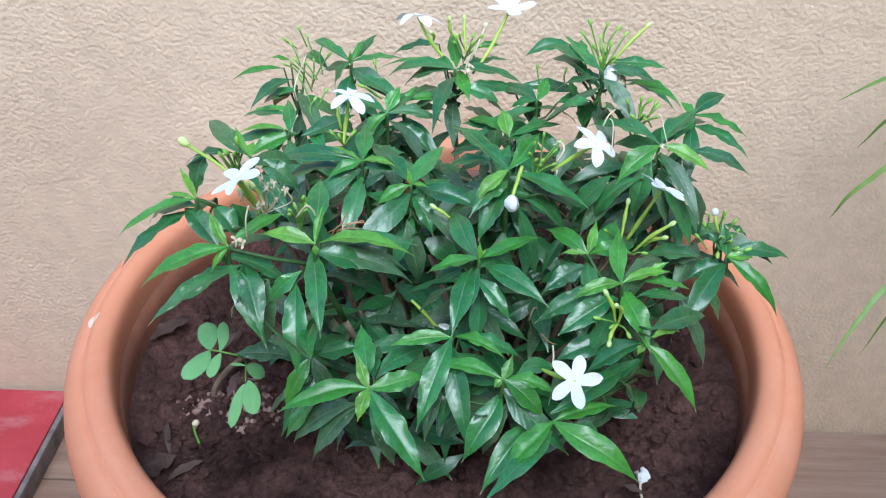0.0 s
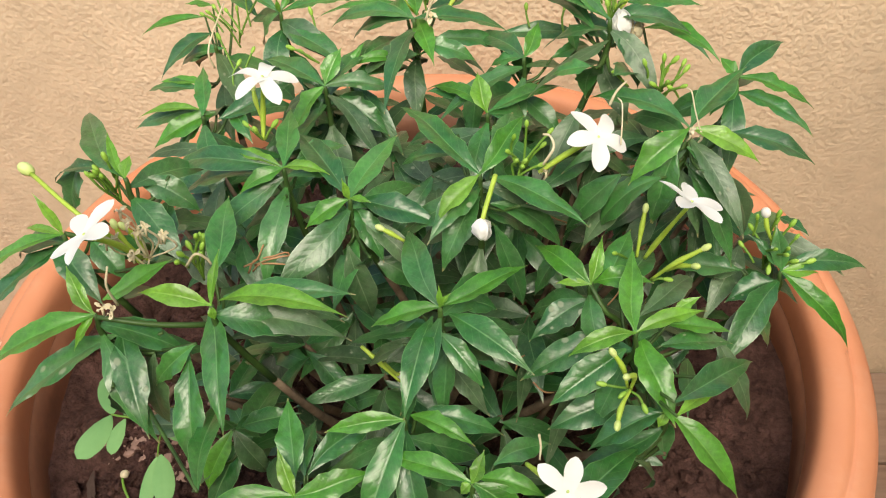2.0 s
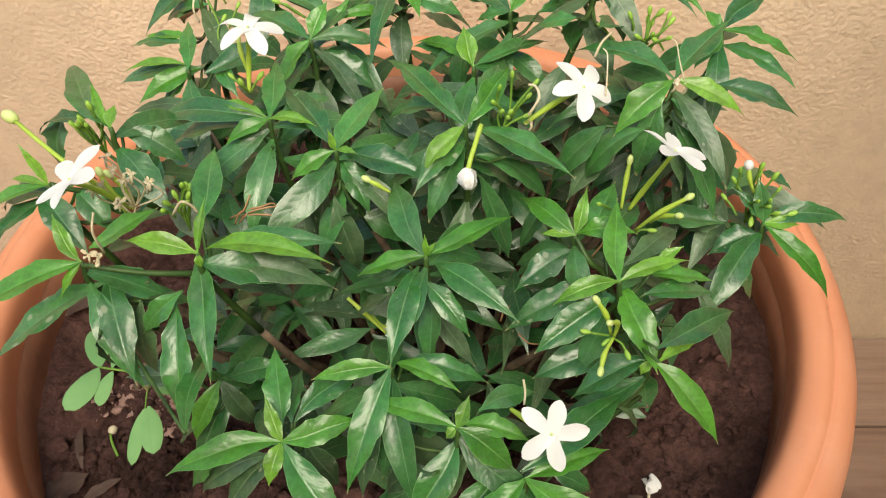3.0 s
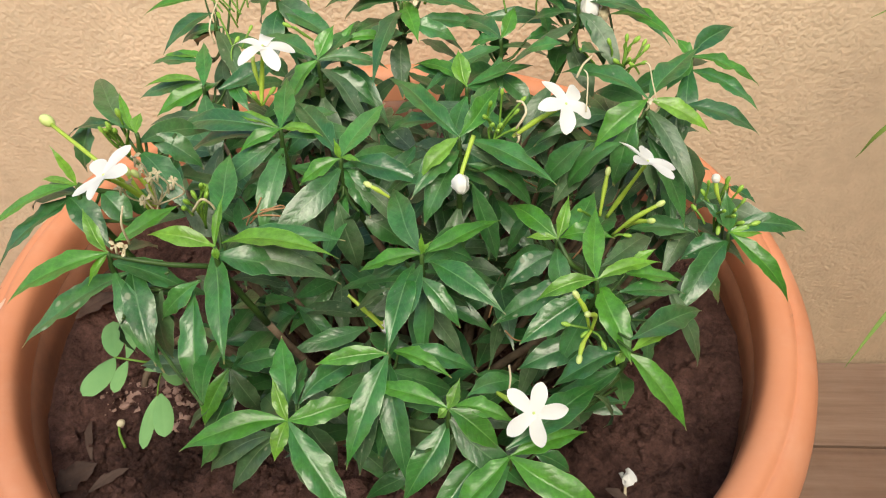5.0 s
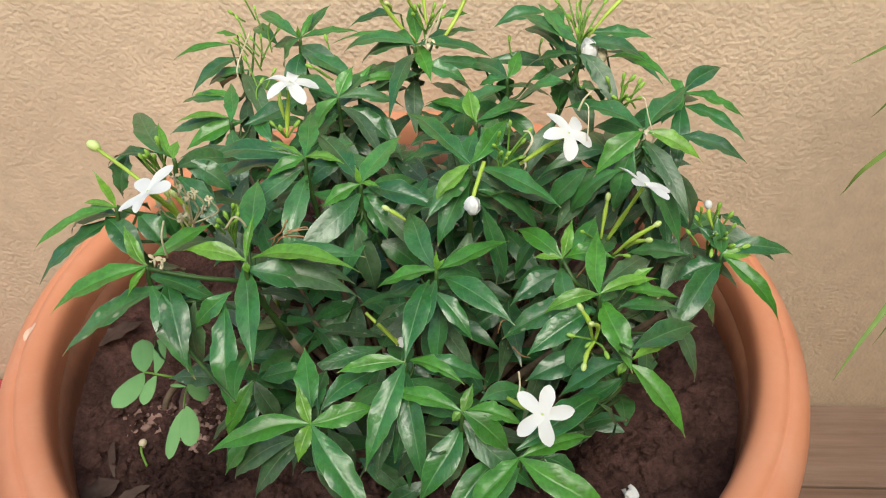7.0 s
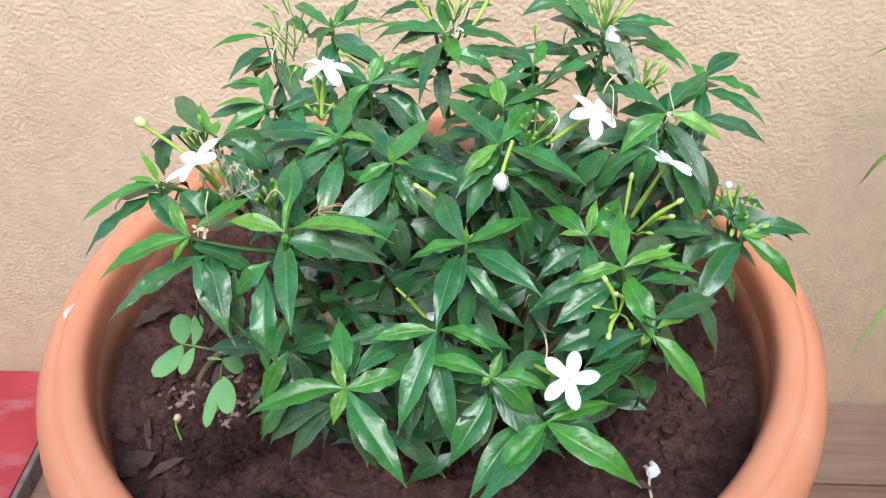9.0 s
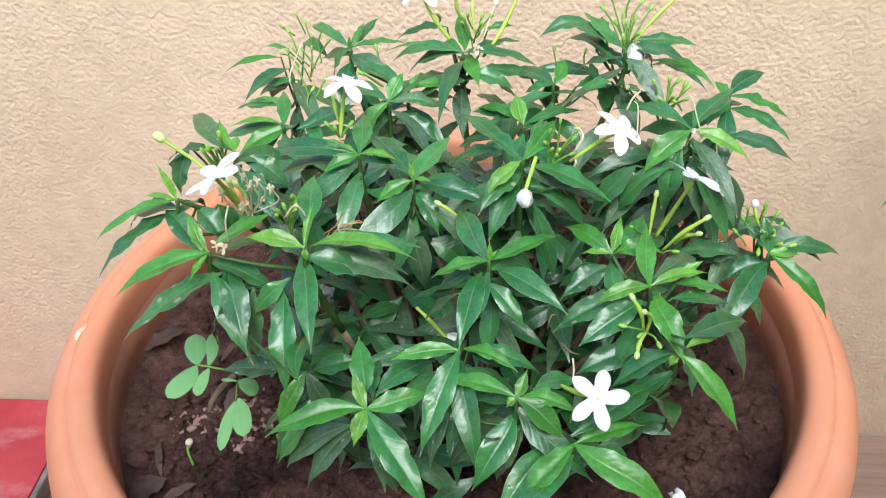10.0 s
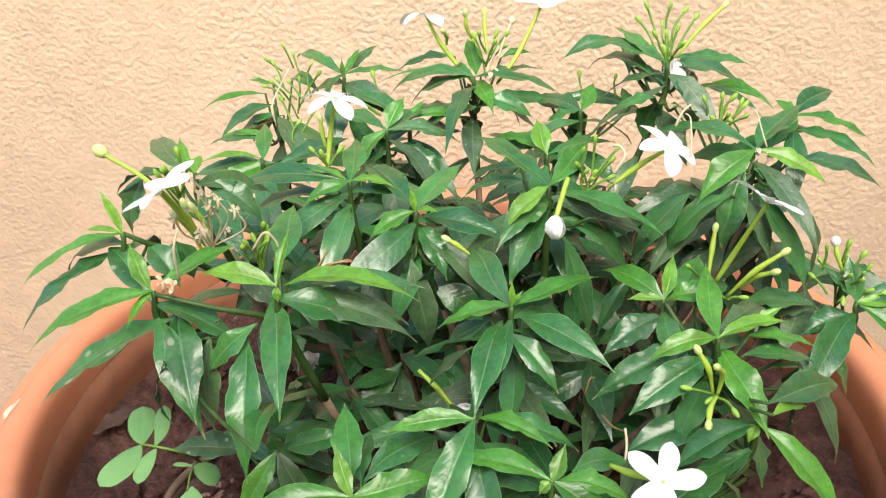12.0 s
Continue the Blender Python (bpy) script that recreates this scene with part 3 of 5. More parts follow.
leaf(-0.096, 0.383, 0.628, -0.107, 0.375, 0.593, 8, "o")
twig(-0.077, 0.373, 0.633, -0.121, 0.381, 0.620)
leaf(-0.077, 0.373, 0.633, -0.099, 0.365, 0.613, 11.2, "m")
twig(-0.082, 0.373, 0.626, -0.121, 0.381, 0.620)
leaf(-0.082, 0.373, 0.626, -0.077, 0.330, 0.588, 15.5, "m")
twig(-0.098, 0.374, 0.625, -0.121, 0.381, 0.624)
leaf(-0.098, 0.374, 0.625, -0.100, 0.364, 0.583, 14.4, "o")
twig(-0.062, 0.308, 0.626, -0.121, 0.381, 0.607)
leaf(-0.062, 0.308, 0.626, -0.073, 0.378, 0.588, 11.2, "m")
twig(-0.111, 0.356, 0.625, -0.121, 0.381, 0.623)
leaf(-0.111, 0.356, 0.625, -0.121, 0.368, 0.583, 6.4, "o")

shoot(-0.154, 0.431, 0.642)
leaf(-0.154, 0.431, 0.642, -0.211, 0.425, 0.612, 9.6, "g")
twig(-0.160, 0.438, 0.629, -0.154, 0.431, 0.626)
leaf(-0.160, 0.438, 0.629, -0.204, 0.410, 0.602, 14.4, "d")
leaf(-0.154, 0.431, 0.642, -0.164, 0.438, 0.662, 4.8, "y")
leaf(-0.154, 0.431, 0.642, -0.178, 0.440, 0.638, 4.8, "y")
twig(-0.163, 0.433, 0.633, -0.154, 0.431, 0.627)
leaf(-0.163, 0.433, 0.633, -0.136, 0.408, 0.617, 15.8, "s")
twig(-0.146, 0.437, 0.633, -0.154, 0.431, 0.627)
leaf(-0.146, 0.437, 0.633, -0.128, 0.423, 0.617, 15.1, "d")
twig(-0.134, 0.441, 0.632, -0.154, 0.431, 0.624)
leaf(-0.134, 0.441, 0.632, -0.128, 0.439, 0.612, 12.8, "d")
twig(-0.105, 0.415, 0.640, -0.154, 0.431, 0.617)
leaf(-0.105, 0.415, 0.640, -0.107, 0.452, 0.647, 14.4, "d")

shoot(-0.118, 0.441, 0.668)
leaf(-0.118, 0.441, 0.668, -0.164, 0.513, 0.656, 14.4, "s")
leaf(-0.118, 0.441, 0.668, -0.132, 0.466, 0.676, 4.8, "y")
leaf(-0.118, 0.441, 0.668, -0.118, 0.453, 0.672, 6.4, "y")
twig(-0.134, 0.458, 0.660, -0.118, 0.441, 0.650)
leaf(-0.134, 0.458, 0.660, -0.170, 0.465, 0.646, 11.2, "d")
twig(-0.156, 0.471, 0.654, -0.118, 0.441, 0.643)
leaf(-0.156, 0.471, 0.654, -0.166, 0.463, 0.623, 15.1, "d")
twig(-0.119, 0.450, 0.658, -0.118, 0.441, 0.653)
leaf(-0.119, 0.450, 0.658, -0.092, 0.449, 0.638, 14.4, "s")
twig(-0.104, 0.454, 0.658, -0.118, 0.441, 0.651)
leaf(-0.104, 0.454, 0.658, -0.118, 0.453, 0.638, 11.2, "d")

shoot(-0.115, 0.536, 0.632)
leaf(-0.115, 0.536, 0.632, -0.123, 0.575, 0.640, 11.2, "m")
twig(-0.120, 0.550, 0.625, -0.115, 0.536, 0.616)
leaf(-0.120, 0.550, 0.625, -0.163, 0.546, 0.616, 13.6, "s")
twig(-0.119, 0.547, 0.628, -0.115, 0.536, 0.617)
leaf(-0.119, 0.547, 0.628, -0.157, 0.544, 0.626, 8, "y")
twig(-0.112, 0.550, 0.624, -0.115, 0.536, 0.616)
leaf(-0.112, 0.550, 0.624, -0.149, 0.533, 0.612, 14.4, "g")
twig(-0.118, 0.548, 0.622, -0.115, 0.536, 0.616)
leaf(-0.118, 0.548, 0.622, -0.138, 0.538, 0.602, 11.2, "m")
leaf(-0.106, 0.535, 0.630, -0.069, 0.562, 0.636, 15.8, "d")
twig(-0.103, 0.547, 0.627, -0.115, 0.536, 0.616)
leaf(-0.103, 0.547, 0.627, -0.086, 0.523, 0.622, 10.4, "m")

shoot(-0.119, 0.594, 0.642)
twig(-0.138, 0.639, 0.635, -0.119, 0.594, 0.618)
leaf(-0.138, 0.639, 0.635, -0.183, 0.634, 0.626, 10.4, "g")
twig(-0.128, 0.621, 0.634, -0.119, 0.594, 0.623)
leaf(-0.128, 0.621, 0.634, -0.157, 0.588, 0.622, 14.4, "d")
twig(-0.120, 0.557, 0.636, -0.119, 0.594, 0.621)
leaf(-0.120, 0.557, 0.636, -0.158, 0.568, 0.628, 12.8, "d")
twig(-0.117, 0.561, 0.637, -0.119, 0.594, 0.622)
leaf(-0.117, 0.561, 0.637, -0.149, 0.568, 0.634, 7.2, "g")
twig(-0.133, 0.644, 0.640, -0.119, 0.594, 0.617)
leaf(-0.133, 0.644, 0.640, -0.148, 0.637, 0.646, 6.4, "g")
twig(-0.118, 0.606, 0.632, -0.119, 0.594, 0.626)
leaf(-0.118, 0.606, 0.632, -0.155, 0.616, 0.612, 12.8, "d")
twig(-0.123, 0.659, 0.639, -0.119, 0.594, 0.614)
leaf(-0.123, 0.659, 0.639, -0.096, 0.622, 0.642, 11.2, "d")

shoot(-0.074, 0.592, 0.664)
leaf(-0.074, 0.592, 0.664, -0.111, 0.631, 0.664, 11.2, "d")
leaf(-0.074, 0.592, 0.664, -0.057, 0.630, 0.672, 10.4, "d")
leaf(-0.074, 0.592, 0.664, -0.066, 0.609, 0.676, 6.4, "g")
leaf(-0.074, 0.592, 0.664, -0.034, 0.621, 0.654, 9.6, "m")
leaf(-0.074, 0.592, 0.664, -0.089, 0.599, 0.634, 15.1, "d")
leaf(-0.071, 0.585, 0.656, -0.032, 0.562, 0.644, 16.6, "d")
leaf(-0.074, 0.592, 0.664, -0.074, 0.590, 0.674, 3.2, "y")
twig(-0.070, 0.584, 0.654, -0.074, 0.592, 0.649)
leaf(-0.070, 0.584, 0.654, -0.050, 0.605, 0.634, 15.1, "d")

shoot(-0.042, 0.537, 0.650)
leaf(-0.042, 0.537, 0.650, -0.033, 0.553, 0.664, 11.2, "g")
leaf(-0.042, 0.537, 0.650, -0.062, 0.521, 0.626, 12.8, "g")
leaf(-0.042, 0.537, 0.650, -0.085, 0.572, 0.646, 14.4, "d")
leaf(-0.042, 0.537, 0.650, -0.001, 0.544, 0.640, 12.8, "s")
twig(-0.036, 0.542, 0.640, -0.042, 0.537, 0.635)
leaf(-0.036, 0.542, 0.640, -0.008, 0.531, 0.620, 16.9, "d")
twig(-0.049, 0.540, 0.640, -0.042, 0.537, 0.635)
leaf(-0.049, 0.540, 0.640, -0.073, 0.551, 0.620, 12.8, "o")
leaf(-0.045, 0.536, 0.640, -0.051, 0.539, 0.620, 11.2, "d")
leaf(-0.042, 0.537, 0.650, -0.022, 0.588, 0.645, 11.2, "d")

shoot(-0.031, 0.558, 0.648)
leaf(-0.031, 0.558, 0.648, 0.004, 0.573, 0.640, 8, "g")
leaf(-0.031, 0.558, 0.648, -0.023, 0.570, 0.656, 4.8, "g")
leaf(-0.031, 0.558, 0.648, -0.016, 0.601, 0.636, 11.2, "d")
leaf(-0.031, 0.558, 0.648, -0.003, 0.606, 0.638, 12.8, "d")

shoot(0.006, 0.574, 0.668)
twig(0.007, 0.585, 0.662, 0.006, 0.574, 0.653)
leaf(0.007, 0.585, 0.662, 0.018, 0.547, 0.656, 12, "g")
leaf(0.007, 0.578, 0.668, 0.001, 0.608, 0.682, 11.2, "g")
twig(-0.008, 0.635, 0.661, 0.006, 0.574, 0.640)
leaf(-0.008, 0.635, 0.661, -0.048, 0.631, 0.652, 10.4, "d")
leaf(0.006, 0.574, 0.668, -0.048, 0.597, 0.650, 12, "d")
twig(-0.002, 0.602, 0.662, 0.006, 0.574, 0.648)
leaf(-0.002, 0.602, 0.662, -0.056, 0.600, 0.656, 9.6, "m")
leaf(0.006, 0.574, 0.668, -0.035, 0.595, 0.643, 11.2, "d")
leaf(0.005, 0.571, 0.658, -0.006, 0.594, 0.638, 12.8, "d")
twig(0.010, 0.591, 0.663, 0.006, 0.574, 0.651)
leaf(0.010, 0.591, 0.663, 0.051, 0.613, 0.660, 12, "d")
leaf(0.006, 0.574, 0.668, 0.060, 0.584, 0.653, 14.4, "d")
twig(0.012, 0.564, 0.660, 0.006, 0.574, 0.653)
leaf(0.012, 0.564, 0.660, 0.041, 0.563, 0.648, 12.8, "d")
twig(0.013, 0.564, 0.659, 0.006, 0.574, 0.652)
leaf(0.013, 0.564, 0.659, 0.065, 0.581, 0.643, 12.8, "d")
twig(0.022, 0.619, 0.665, 0.006, 0.574, 0.644)
leaf(0.022, 0.619, 0.665, 0.042, 0.620, 0.668, 8, "g")
twig(0.008, 0.557, 0.656, 0.006, 0.574, 0.651)
leaf(0.008, 0.557, 0.656, -0.015, 0.570, 0.633, 14.4, "d")
twig(0.010, 0.557, 0.656, 0.006, 0.574, 0.651)
leaf(0.010, 0.557, 0.656, 0.035, 0.585, 0.633, 12.8, "d")
leaf(0.006, 0.574, 0.668, -0.012, 0.600, 0.662, 11.2, "m")

shoot(0.047, 0.521, 0.642)
leaf(0.047, 0.521, 0.642, 0.042, 0.539, 0.656, 12, "y")
leaf(0.047, 0.521, 0.642, 0.011, 0.556, 0.634, 8.8, "g")
leaf(0.047, 0.521, 0.642, 0.091, 0.557, 0.634, 12, "m")
twig(0.047, 0.538, 0.638, 0.047, 0.521, 0.626)
leaf(0.047, 0.538, 0.638, 0.012, 0.551, 0.636, 11.2, "d")
leaf(0.047, 0.521, 0.642, 0.074, 0.537, 0.622, 15.1, "d")
twig(0.052, 0.529, 0.635, 0.047, 0.521, 0.627)
leaf(0.052, 0.529, 0.635, 0.068, 0.537, 0.626, 14.4, "d")

shoot(0.067, 0.553, 0.655)
twig(0.051, 0.588, 0.649, 0.067, 0.553, 0.633)
leaf(0.051, 0.588, 0.649, 0.107, 0.594, 0.641, 12, "d")
leaf(0.067, 0.553, 0.655, 0.048, 0.560, 0.645, 8.8, "m")
leaf(0.067, 0.553, 0.655, 0.039, 0.588, 0.650, 14.4, "d")
leaf(0.067, 0.553, 0.655, 0.075, 0.573, 0.665, 9.6, "g")
twig(0.083, 0.560, 0.650, 0.067, 0.553, 0.638)
leaf(0.083, 0.560, 0.650, 0.106, 0.579, 0.645, 9.6, "m")
leaf(0.067, 0.553, 0.655, 0.067, 0.570, 0.625, 12.8, "d")
twig(0.096, 0.562, 0.653, 0.067, 0.553, 0.635)
leaf(0.096, 0.562, 0.653, 0.093, 0.579, 0.660, 7.2, "g")

shoot(0.044, 0.456, 0.655)
leaf(0.044, 0.456, 0.655, 0.003, 0.507, 0.659, 14.8, "m")
leaf(0.044, 0.456, 0.655, 0.065, 0.492, 0.663, 12, "g")
leaf(0.044, 0.456, 0.655, 0.023, 0.439, 0.641, 12, "y")
leaf(0.049, 0.461, 0.649, 0.094, 0.433, 0.643, 15.1, "m")
leaf(0.045, 0.463, 0.647, 0.019, 0.430, 0.635, 15.8, "s")
twig(0.051, 0.470, 0.652, 0.044, 0.456, 0.639)
leaf(0.051, 0.470, 0.652, 0.060, 0.505, 0.655, 14.4, "d")
twig(0.033, 0.483, 0.645, 0.044, 0.456, 0.635)
leaf(0.033, 0.483, 0.645, -0.001, 0.495, 0.625, 12, "d")
twig(0.032, 0.497, 0.646, 0.044, 0.456, 0.632)
leaf(0.032, 0.497, 0.646, 0.003, 0.508, 0.630, 11.2, "d")
twig(0.063, 0.447, 0.643, 0.044, 0.456, 0.637)
leaf(0.063, 0.447, 0.643, 0.097, 0.463, 0.620, 11.2, "o")
twig(0.051, 0.442, 0.635, 0.044, 0.456, 0.637)
leaf(0.051, 0.442, 0.635, 0.066, 0.434, 0.585, 12.8, "d")
twig(0.049, 0.452, 0.640, 0.044, 0.456, 0.639)
leaf(0.049, 0.452, 0.640, 0.085, 0.454, 0.605, 14.4, "d")
twig(0.032, 0.499, 0.645, 0.044, 0.456, 0.632)
leaf(0.032, 0.499, 0.645, 0.024, 0.506, 0.625, 6.4, "m")

shoot(-0.019, 0.453, 0.643)
leaf(-0.019, 0.453, 0.643, -0.053, 0.504, 0.645, 15.5, "d")
leaf(-0.019, 0.453, 0.643, 0.002, 0.496, 0.649, 14.4, "m")
leaf(-0.019, 0.453, 0.643, -0.041, 0.443, 0.633, 12, "g")
leaf(-0.017, 0.460, 0.637, 0.027, 0.446, 0.631, 15.8, "d")
twig(-0.025, 0.461, 0.630, -0.019, 0.453, 0.627)
leaf(-0.025, 0.461, 0.630, -0.043, 0.443, 0.603, 12, "d")
twig(-0.019, 0.459, 0.633, -0.019, 0.453, 0.628)
leaf(-0.019, 0.459, 0.633, -0.004, 0.439, 0.613, 12.8, "d")
leaf(-0.019, 0.453, 0.643, -0.021, 0.454, 0.655, 4, "y")
leaf(-0.019, 0.453, 0.643, -0.008, 0.448, 0.645, 4, "y")
twig(-0.008, 0.428, 0.628, -0.019, 0.453, 0.623)
leaf(-0.008, 0.428, 0.628, -0.016, 0.445, 0.593, 9.6, "d")
twig(-0.025, 0.449, 0.625, -0.019, 0.453, 0.626)
leaf(-0.025, 0.449, 0.625, -0.035, 0.446, 0.583, 14.4, "o")
twig(-0.021, 0.441, 0.623, -0.019, 0.453, 0.625)
leaf(-0.021, 0.441, 0.623, -0.013, 0.436, 0.573, 15.1, "o")

shoot(-0.052, 0.466, 0.652)
leaf(-0.052, 0.466, 0.652, -0.085, 0.480, 0.652, 8, "y")
leaf(-0.052, 0.466, 0.652, -0.029, 0.463, 0.650, 8, "y")
leaf(-0.052, 0.466, 0.652, -0.074, 0.457, 0.644, 8.8, "g")
leaf(-0.052, 0.466, 0.652, -0.055, 0.508, 0.658, 12.8, "m")
leaf(-0.052, 0.466, 0.652, -0.117, 0.485, 0.638, 14.8, "d")
twig(-0.051, 0.457, 0.642, -0.052, 0.466, 0.637)
leaf(-0.051, 0.457, 0.642, -0.057, 0.455, 0.622, 8, "m")
twig(-0.062, 0.474, 0.640, -0.052, 0.466, 0.636)
leaf(-0.062, 0.474, 0.640, -0.118, 0.484, 0.617, 14.4, "d")
twig(-0.050, 0.452, 0.639, -0.052, 0.466, 0.635)
leaf(-0.050, 0.452, 0.639, -0.065, 0.457, 0.612, 11.2, "m")
twig(-0.048, 0.478, 0.647, -0.052, 0.466, 0.636)
leaf(-0.048, 0.478, 0.647, -0.026, 0.496, 0.642, 11.2, "d")

shoot(0.096, 0.424, 0.613)
leaf(0.096, 0.424, 0.613, 0.071, 0.451, 0.613, 12.8, "g")
leaf(0.096, 0.424, 0.613, 0.080, 0.427, 0.611, 4.8, "y")
leaf(0.096, 0.424, 0.613, 0.102, 0.443, 0.627, 7.2, "y")
leaf(0.098, 0.428, 0.610, 0.126, 0.425, 0.613, 11.2, "g")
leaf(0.103, 0.425, 0.612, 0.118, 0.456, 0.619, 15.8, "m")
leaf(0.097, 0.421, 0.606, 0.067, 0.404, 0.595, 14.8, "s")
twig(0.096, 0.409, 0.603, 0.096, 0.424, 0.596)
leaf(0.096, 0.409, 0.603, 0.086, 0.442, 0.583, 12.8, "o")
twig(0.086, 0.461, 0.600, 0.096, 0.424, 0.591)
leaf(0.086, 0.461, 0.600, 0.071, 0.451, 0.573, 11.2, "d")

shoot(0.114, 0.395, 0.613)
leaf(0.114, 0.395, 0.613, 0.084, 0.388, 0.605, 9.6, "y")
leaf(0.114, 0.395, 0.613, 0.148, 0.408, 0.613, 8.8, "y")
twig(0.133, 0.409, 0.611, 0.114, 0.395, 0.595)
leaf(0.133, 0.409, 0.611, 0.145, 0.413, 0.617, 5.6, "y")
leaf(0.114, 0.395, 0.613, 0.117, 0.438, 0.625, 12, "g")
twig(0.130, 0.404, 0.608, 0.114, 0.395, 0.596)
leaf(0.130, 0.404, 0.608, 0.160, 0.404, 0.603, 11.2, "g")
twig(0.117, 0.401, 0.604, 0.114, 0.395, 0.598)
leaf(0.117, 0.401, 0.604, 0.131, 0.362, 0.588, 15.8, "g")
twig(0.106, 0.403, 0.603, 0.114, 0.395, 0.597)
leaf(0.106, 0.403, 0.603, 0.062, 0.390, 0.583, 15.8, "s")
leaf(0.110, 0.392, 0.605, 0.075, 0.371, 0.591, 15.8, "m")
twig(0.126, 0.394, 0.605, 0.114, 0.395, 0.598)
leaf(0.126, 0.394, 0.605, 0.163, 0.405, 0.593, 11.2, "s")
twig(0.128, 0.365, 0.603, 0.114, 0.395, 0.593)
leaf(0.128, 0.365, 0.603, 0.174, 0.403, 0.583, 14.4, "d")
twig(0.154, 0.412, 0.593, 0.114, 0.395, 0.589)
leaf(0.154, 0.412, 0.593, 0.178, 0.394, 0.543, 11.2, "o")
twig(0.128, 0.358, 0.603, 0.114, 0.395, 0.591)
leaf(0.128, 0.358, 0.603, 0.154, 0.387, 0.583, 7.2, "y")
twig(0.110, 0.424, 0.608, 0.114, 0.395, 0.594)
leaf(0.110, 0.424, 0.608, 0.131, 0.457, 0.603, 14.4, "d")
twig(0.118, 0.411, 0.605, 0.114, 0.395, 0.596)
leaf(0.118, 0.411, 0.605, 0.151, 0.448, 0.593, 12.8, "o")
twig(0.141, 0.383, 0.596, 0.114, 0.395, 0.593)
leaf(0.141, 0.383, 0.596, 0.151, 0.395, 0.558, 8, "o")

shoot(0.128, 0.371, 0.587)
leaf(0.128, 0.371, 0.587, 0.161, 0.345, 0.555, 14.4, "g")
leaf(0.128, 0.371, 0.587, 0.124, 0.366, 0.581, 5.6, "y")
leaf(0.128, 0.371, 0.587, 0.093, 0.362, 0.567, 15.8, "d")
twig(0.111, 0.386, 0.579, 0.128, 0.371, 0.569)
leaf(0.111, 0.386, 0.579, 0.075, 0.374, 0.567, 16.9, "d")
twig(0.068, 0.318, 0.579, 0.128, 0.371, 0.555)
leaf(0.068, 0.318, 0.579, 0.118, 0.366, 0.567, 15.8, "m")
twig(0.113, 0.357, 0.569, 0.128, 0.371, 0.568)
leaf(0.113, 0.357, 0.569, 0.125, 0.364, 0.527, 7.2, "o")
twig(0.123, 0.392, 0.572, 0.128, 0.371, 0.568)
leaf(0.123, 0.392, 0.572, 0.129, 0.395, 0.537, 6.4, "o")
twig(0.128, 0.381, 0.572, 0.128, 0.371, 0.570)
leaf(0.128, 0.381, 0.572, 0.137, 0.396, 0.537, 4.8, "o")
twig(0.099, 0.344, 0.569, 0.128, 0.371, 0.564)
leaf(0.099, 0.344, 0.569, 0.109, 0.359, 0.527, 6.4, "o")

shoot(0.041, 0.332, 0.591)
leaf(0.041, 0.332, 0.591, 0.001, 0.346, 0.589, 11.2, "g")
leaf(0.041, 0.332, 0.591, 0.046, 0.342, 0.601, 7.2, "y")
leaf(0.041, 0.332, 0.591, 0.036, 0.329, 0.587, 5.6, "y")
leaf(0.044, 0.337, 0.586, 0.073, 0.331, 0.581, 11.2, "g")
leaf(0.041, 0.332, 0.591, 0.066, 0.322, 0.571, 14.4, "g")
twig(0.041, 0.335, 0.578, 0.041, 0.332, 0.576)
leaf(0.041, 0.335, 0.578, 0.018, 0.305, 0.551, 16.6, "m")
twig(0.030, 0.319, 0.574, 0.041, 0.332, 0.573)
leaf(0.030, 0.319, 0.574, 0.006, 0.327, 0.536, 12, "o")
twig(0.045, 0.330, 0.574, 0.041, 0.332, 0.575)
leaf(0.045, 0.330, 0.574, 0.031, 0.322, 0.536, 12.8, "o")
twig(0.038, 0.345, 0.581, 0.041, 0.332, 0.575)
leaf(0.038, 0.345, 0.581, 0.020, 0.347, 0.561, 12.8, "d")
twig(0.009, 0.336, 0.576, 0.041, 0.332, 0.570)
leaf(0.009, 0.336, 0.576, 0.015, 0.352, 0.541, 6.4, "o")
twig(0.050, 0.345, 0.583, 0.041, 0.332, 0.575)
leaf(0.050, 0.345, 0.583, 0.077, 0.363, 0.571, 11.2, "d")

shoot(0.070, 0.318, 0.573)
leaf(0.070, 0.318, 0.573, 0.108, 0.334, 0.571, 12, "g")
leaf(0.070, 0.318, 0.573, 0.120, 0.296, 0.551, 16.6, "g")
leaf(0.070, 0.318, 0.573, 0.041, 0.294, 0.553, 14.4, "g")
twig(0.064, 0.329, 0.562, 0.070, 0.318, 0.557)
leaf(0.064, 0.329, 0.562, 0.030, 0.290, 0.541, 15.8, "m")
twig(0.083, 0.325, 0.564, 0.070, 0.318, 0.557)
leaf(0.083, 0.325, 0.564, 0.101, 0.324, 0.549, 10.4, "d")
twig(0.065, 0.330, 0.559, 0.070, 0.318, 0.556)
leaf(0.065, 0.330, 0.559, 0.052, 0.332, 0.528, 12.8, "d")

shoot(-0.036, 0.329, 0.583)
leaf(-0.036, 0.329, 0.583, -0.088, 0.317, 0.573, 14.4, "g")
leaf(-0.036, 0.329, 0.583, -0.003, 0.342, 0.583, 12.8, "g")
leaf(-0.036, 0.329, 0.583, -0.044, 0.345, 0.595, 7.2, "y")
leaf(-0.036, 0.329, 0.583, -0.041, 0.313, 0.573, 8.8, "y")
leaf(-0.036, 0.329, 0.583, -0.001, 0.290, 0.553, 16.6, "m")
twig(-0.033, 0.326, 0.568, -0.036, 0.329, 0.567)
leaf(-0.033, 0.326, 0.568, -0.020, 0.313, 0.535, 11.2, "o")
leaf(-0.037, 0.337, 0.583, -0.045, 0.373, 0.593, 13.6, "m")
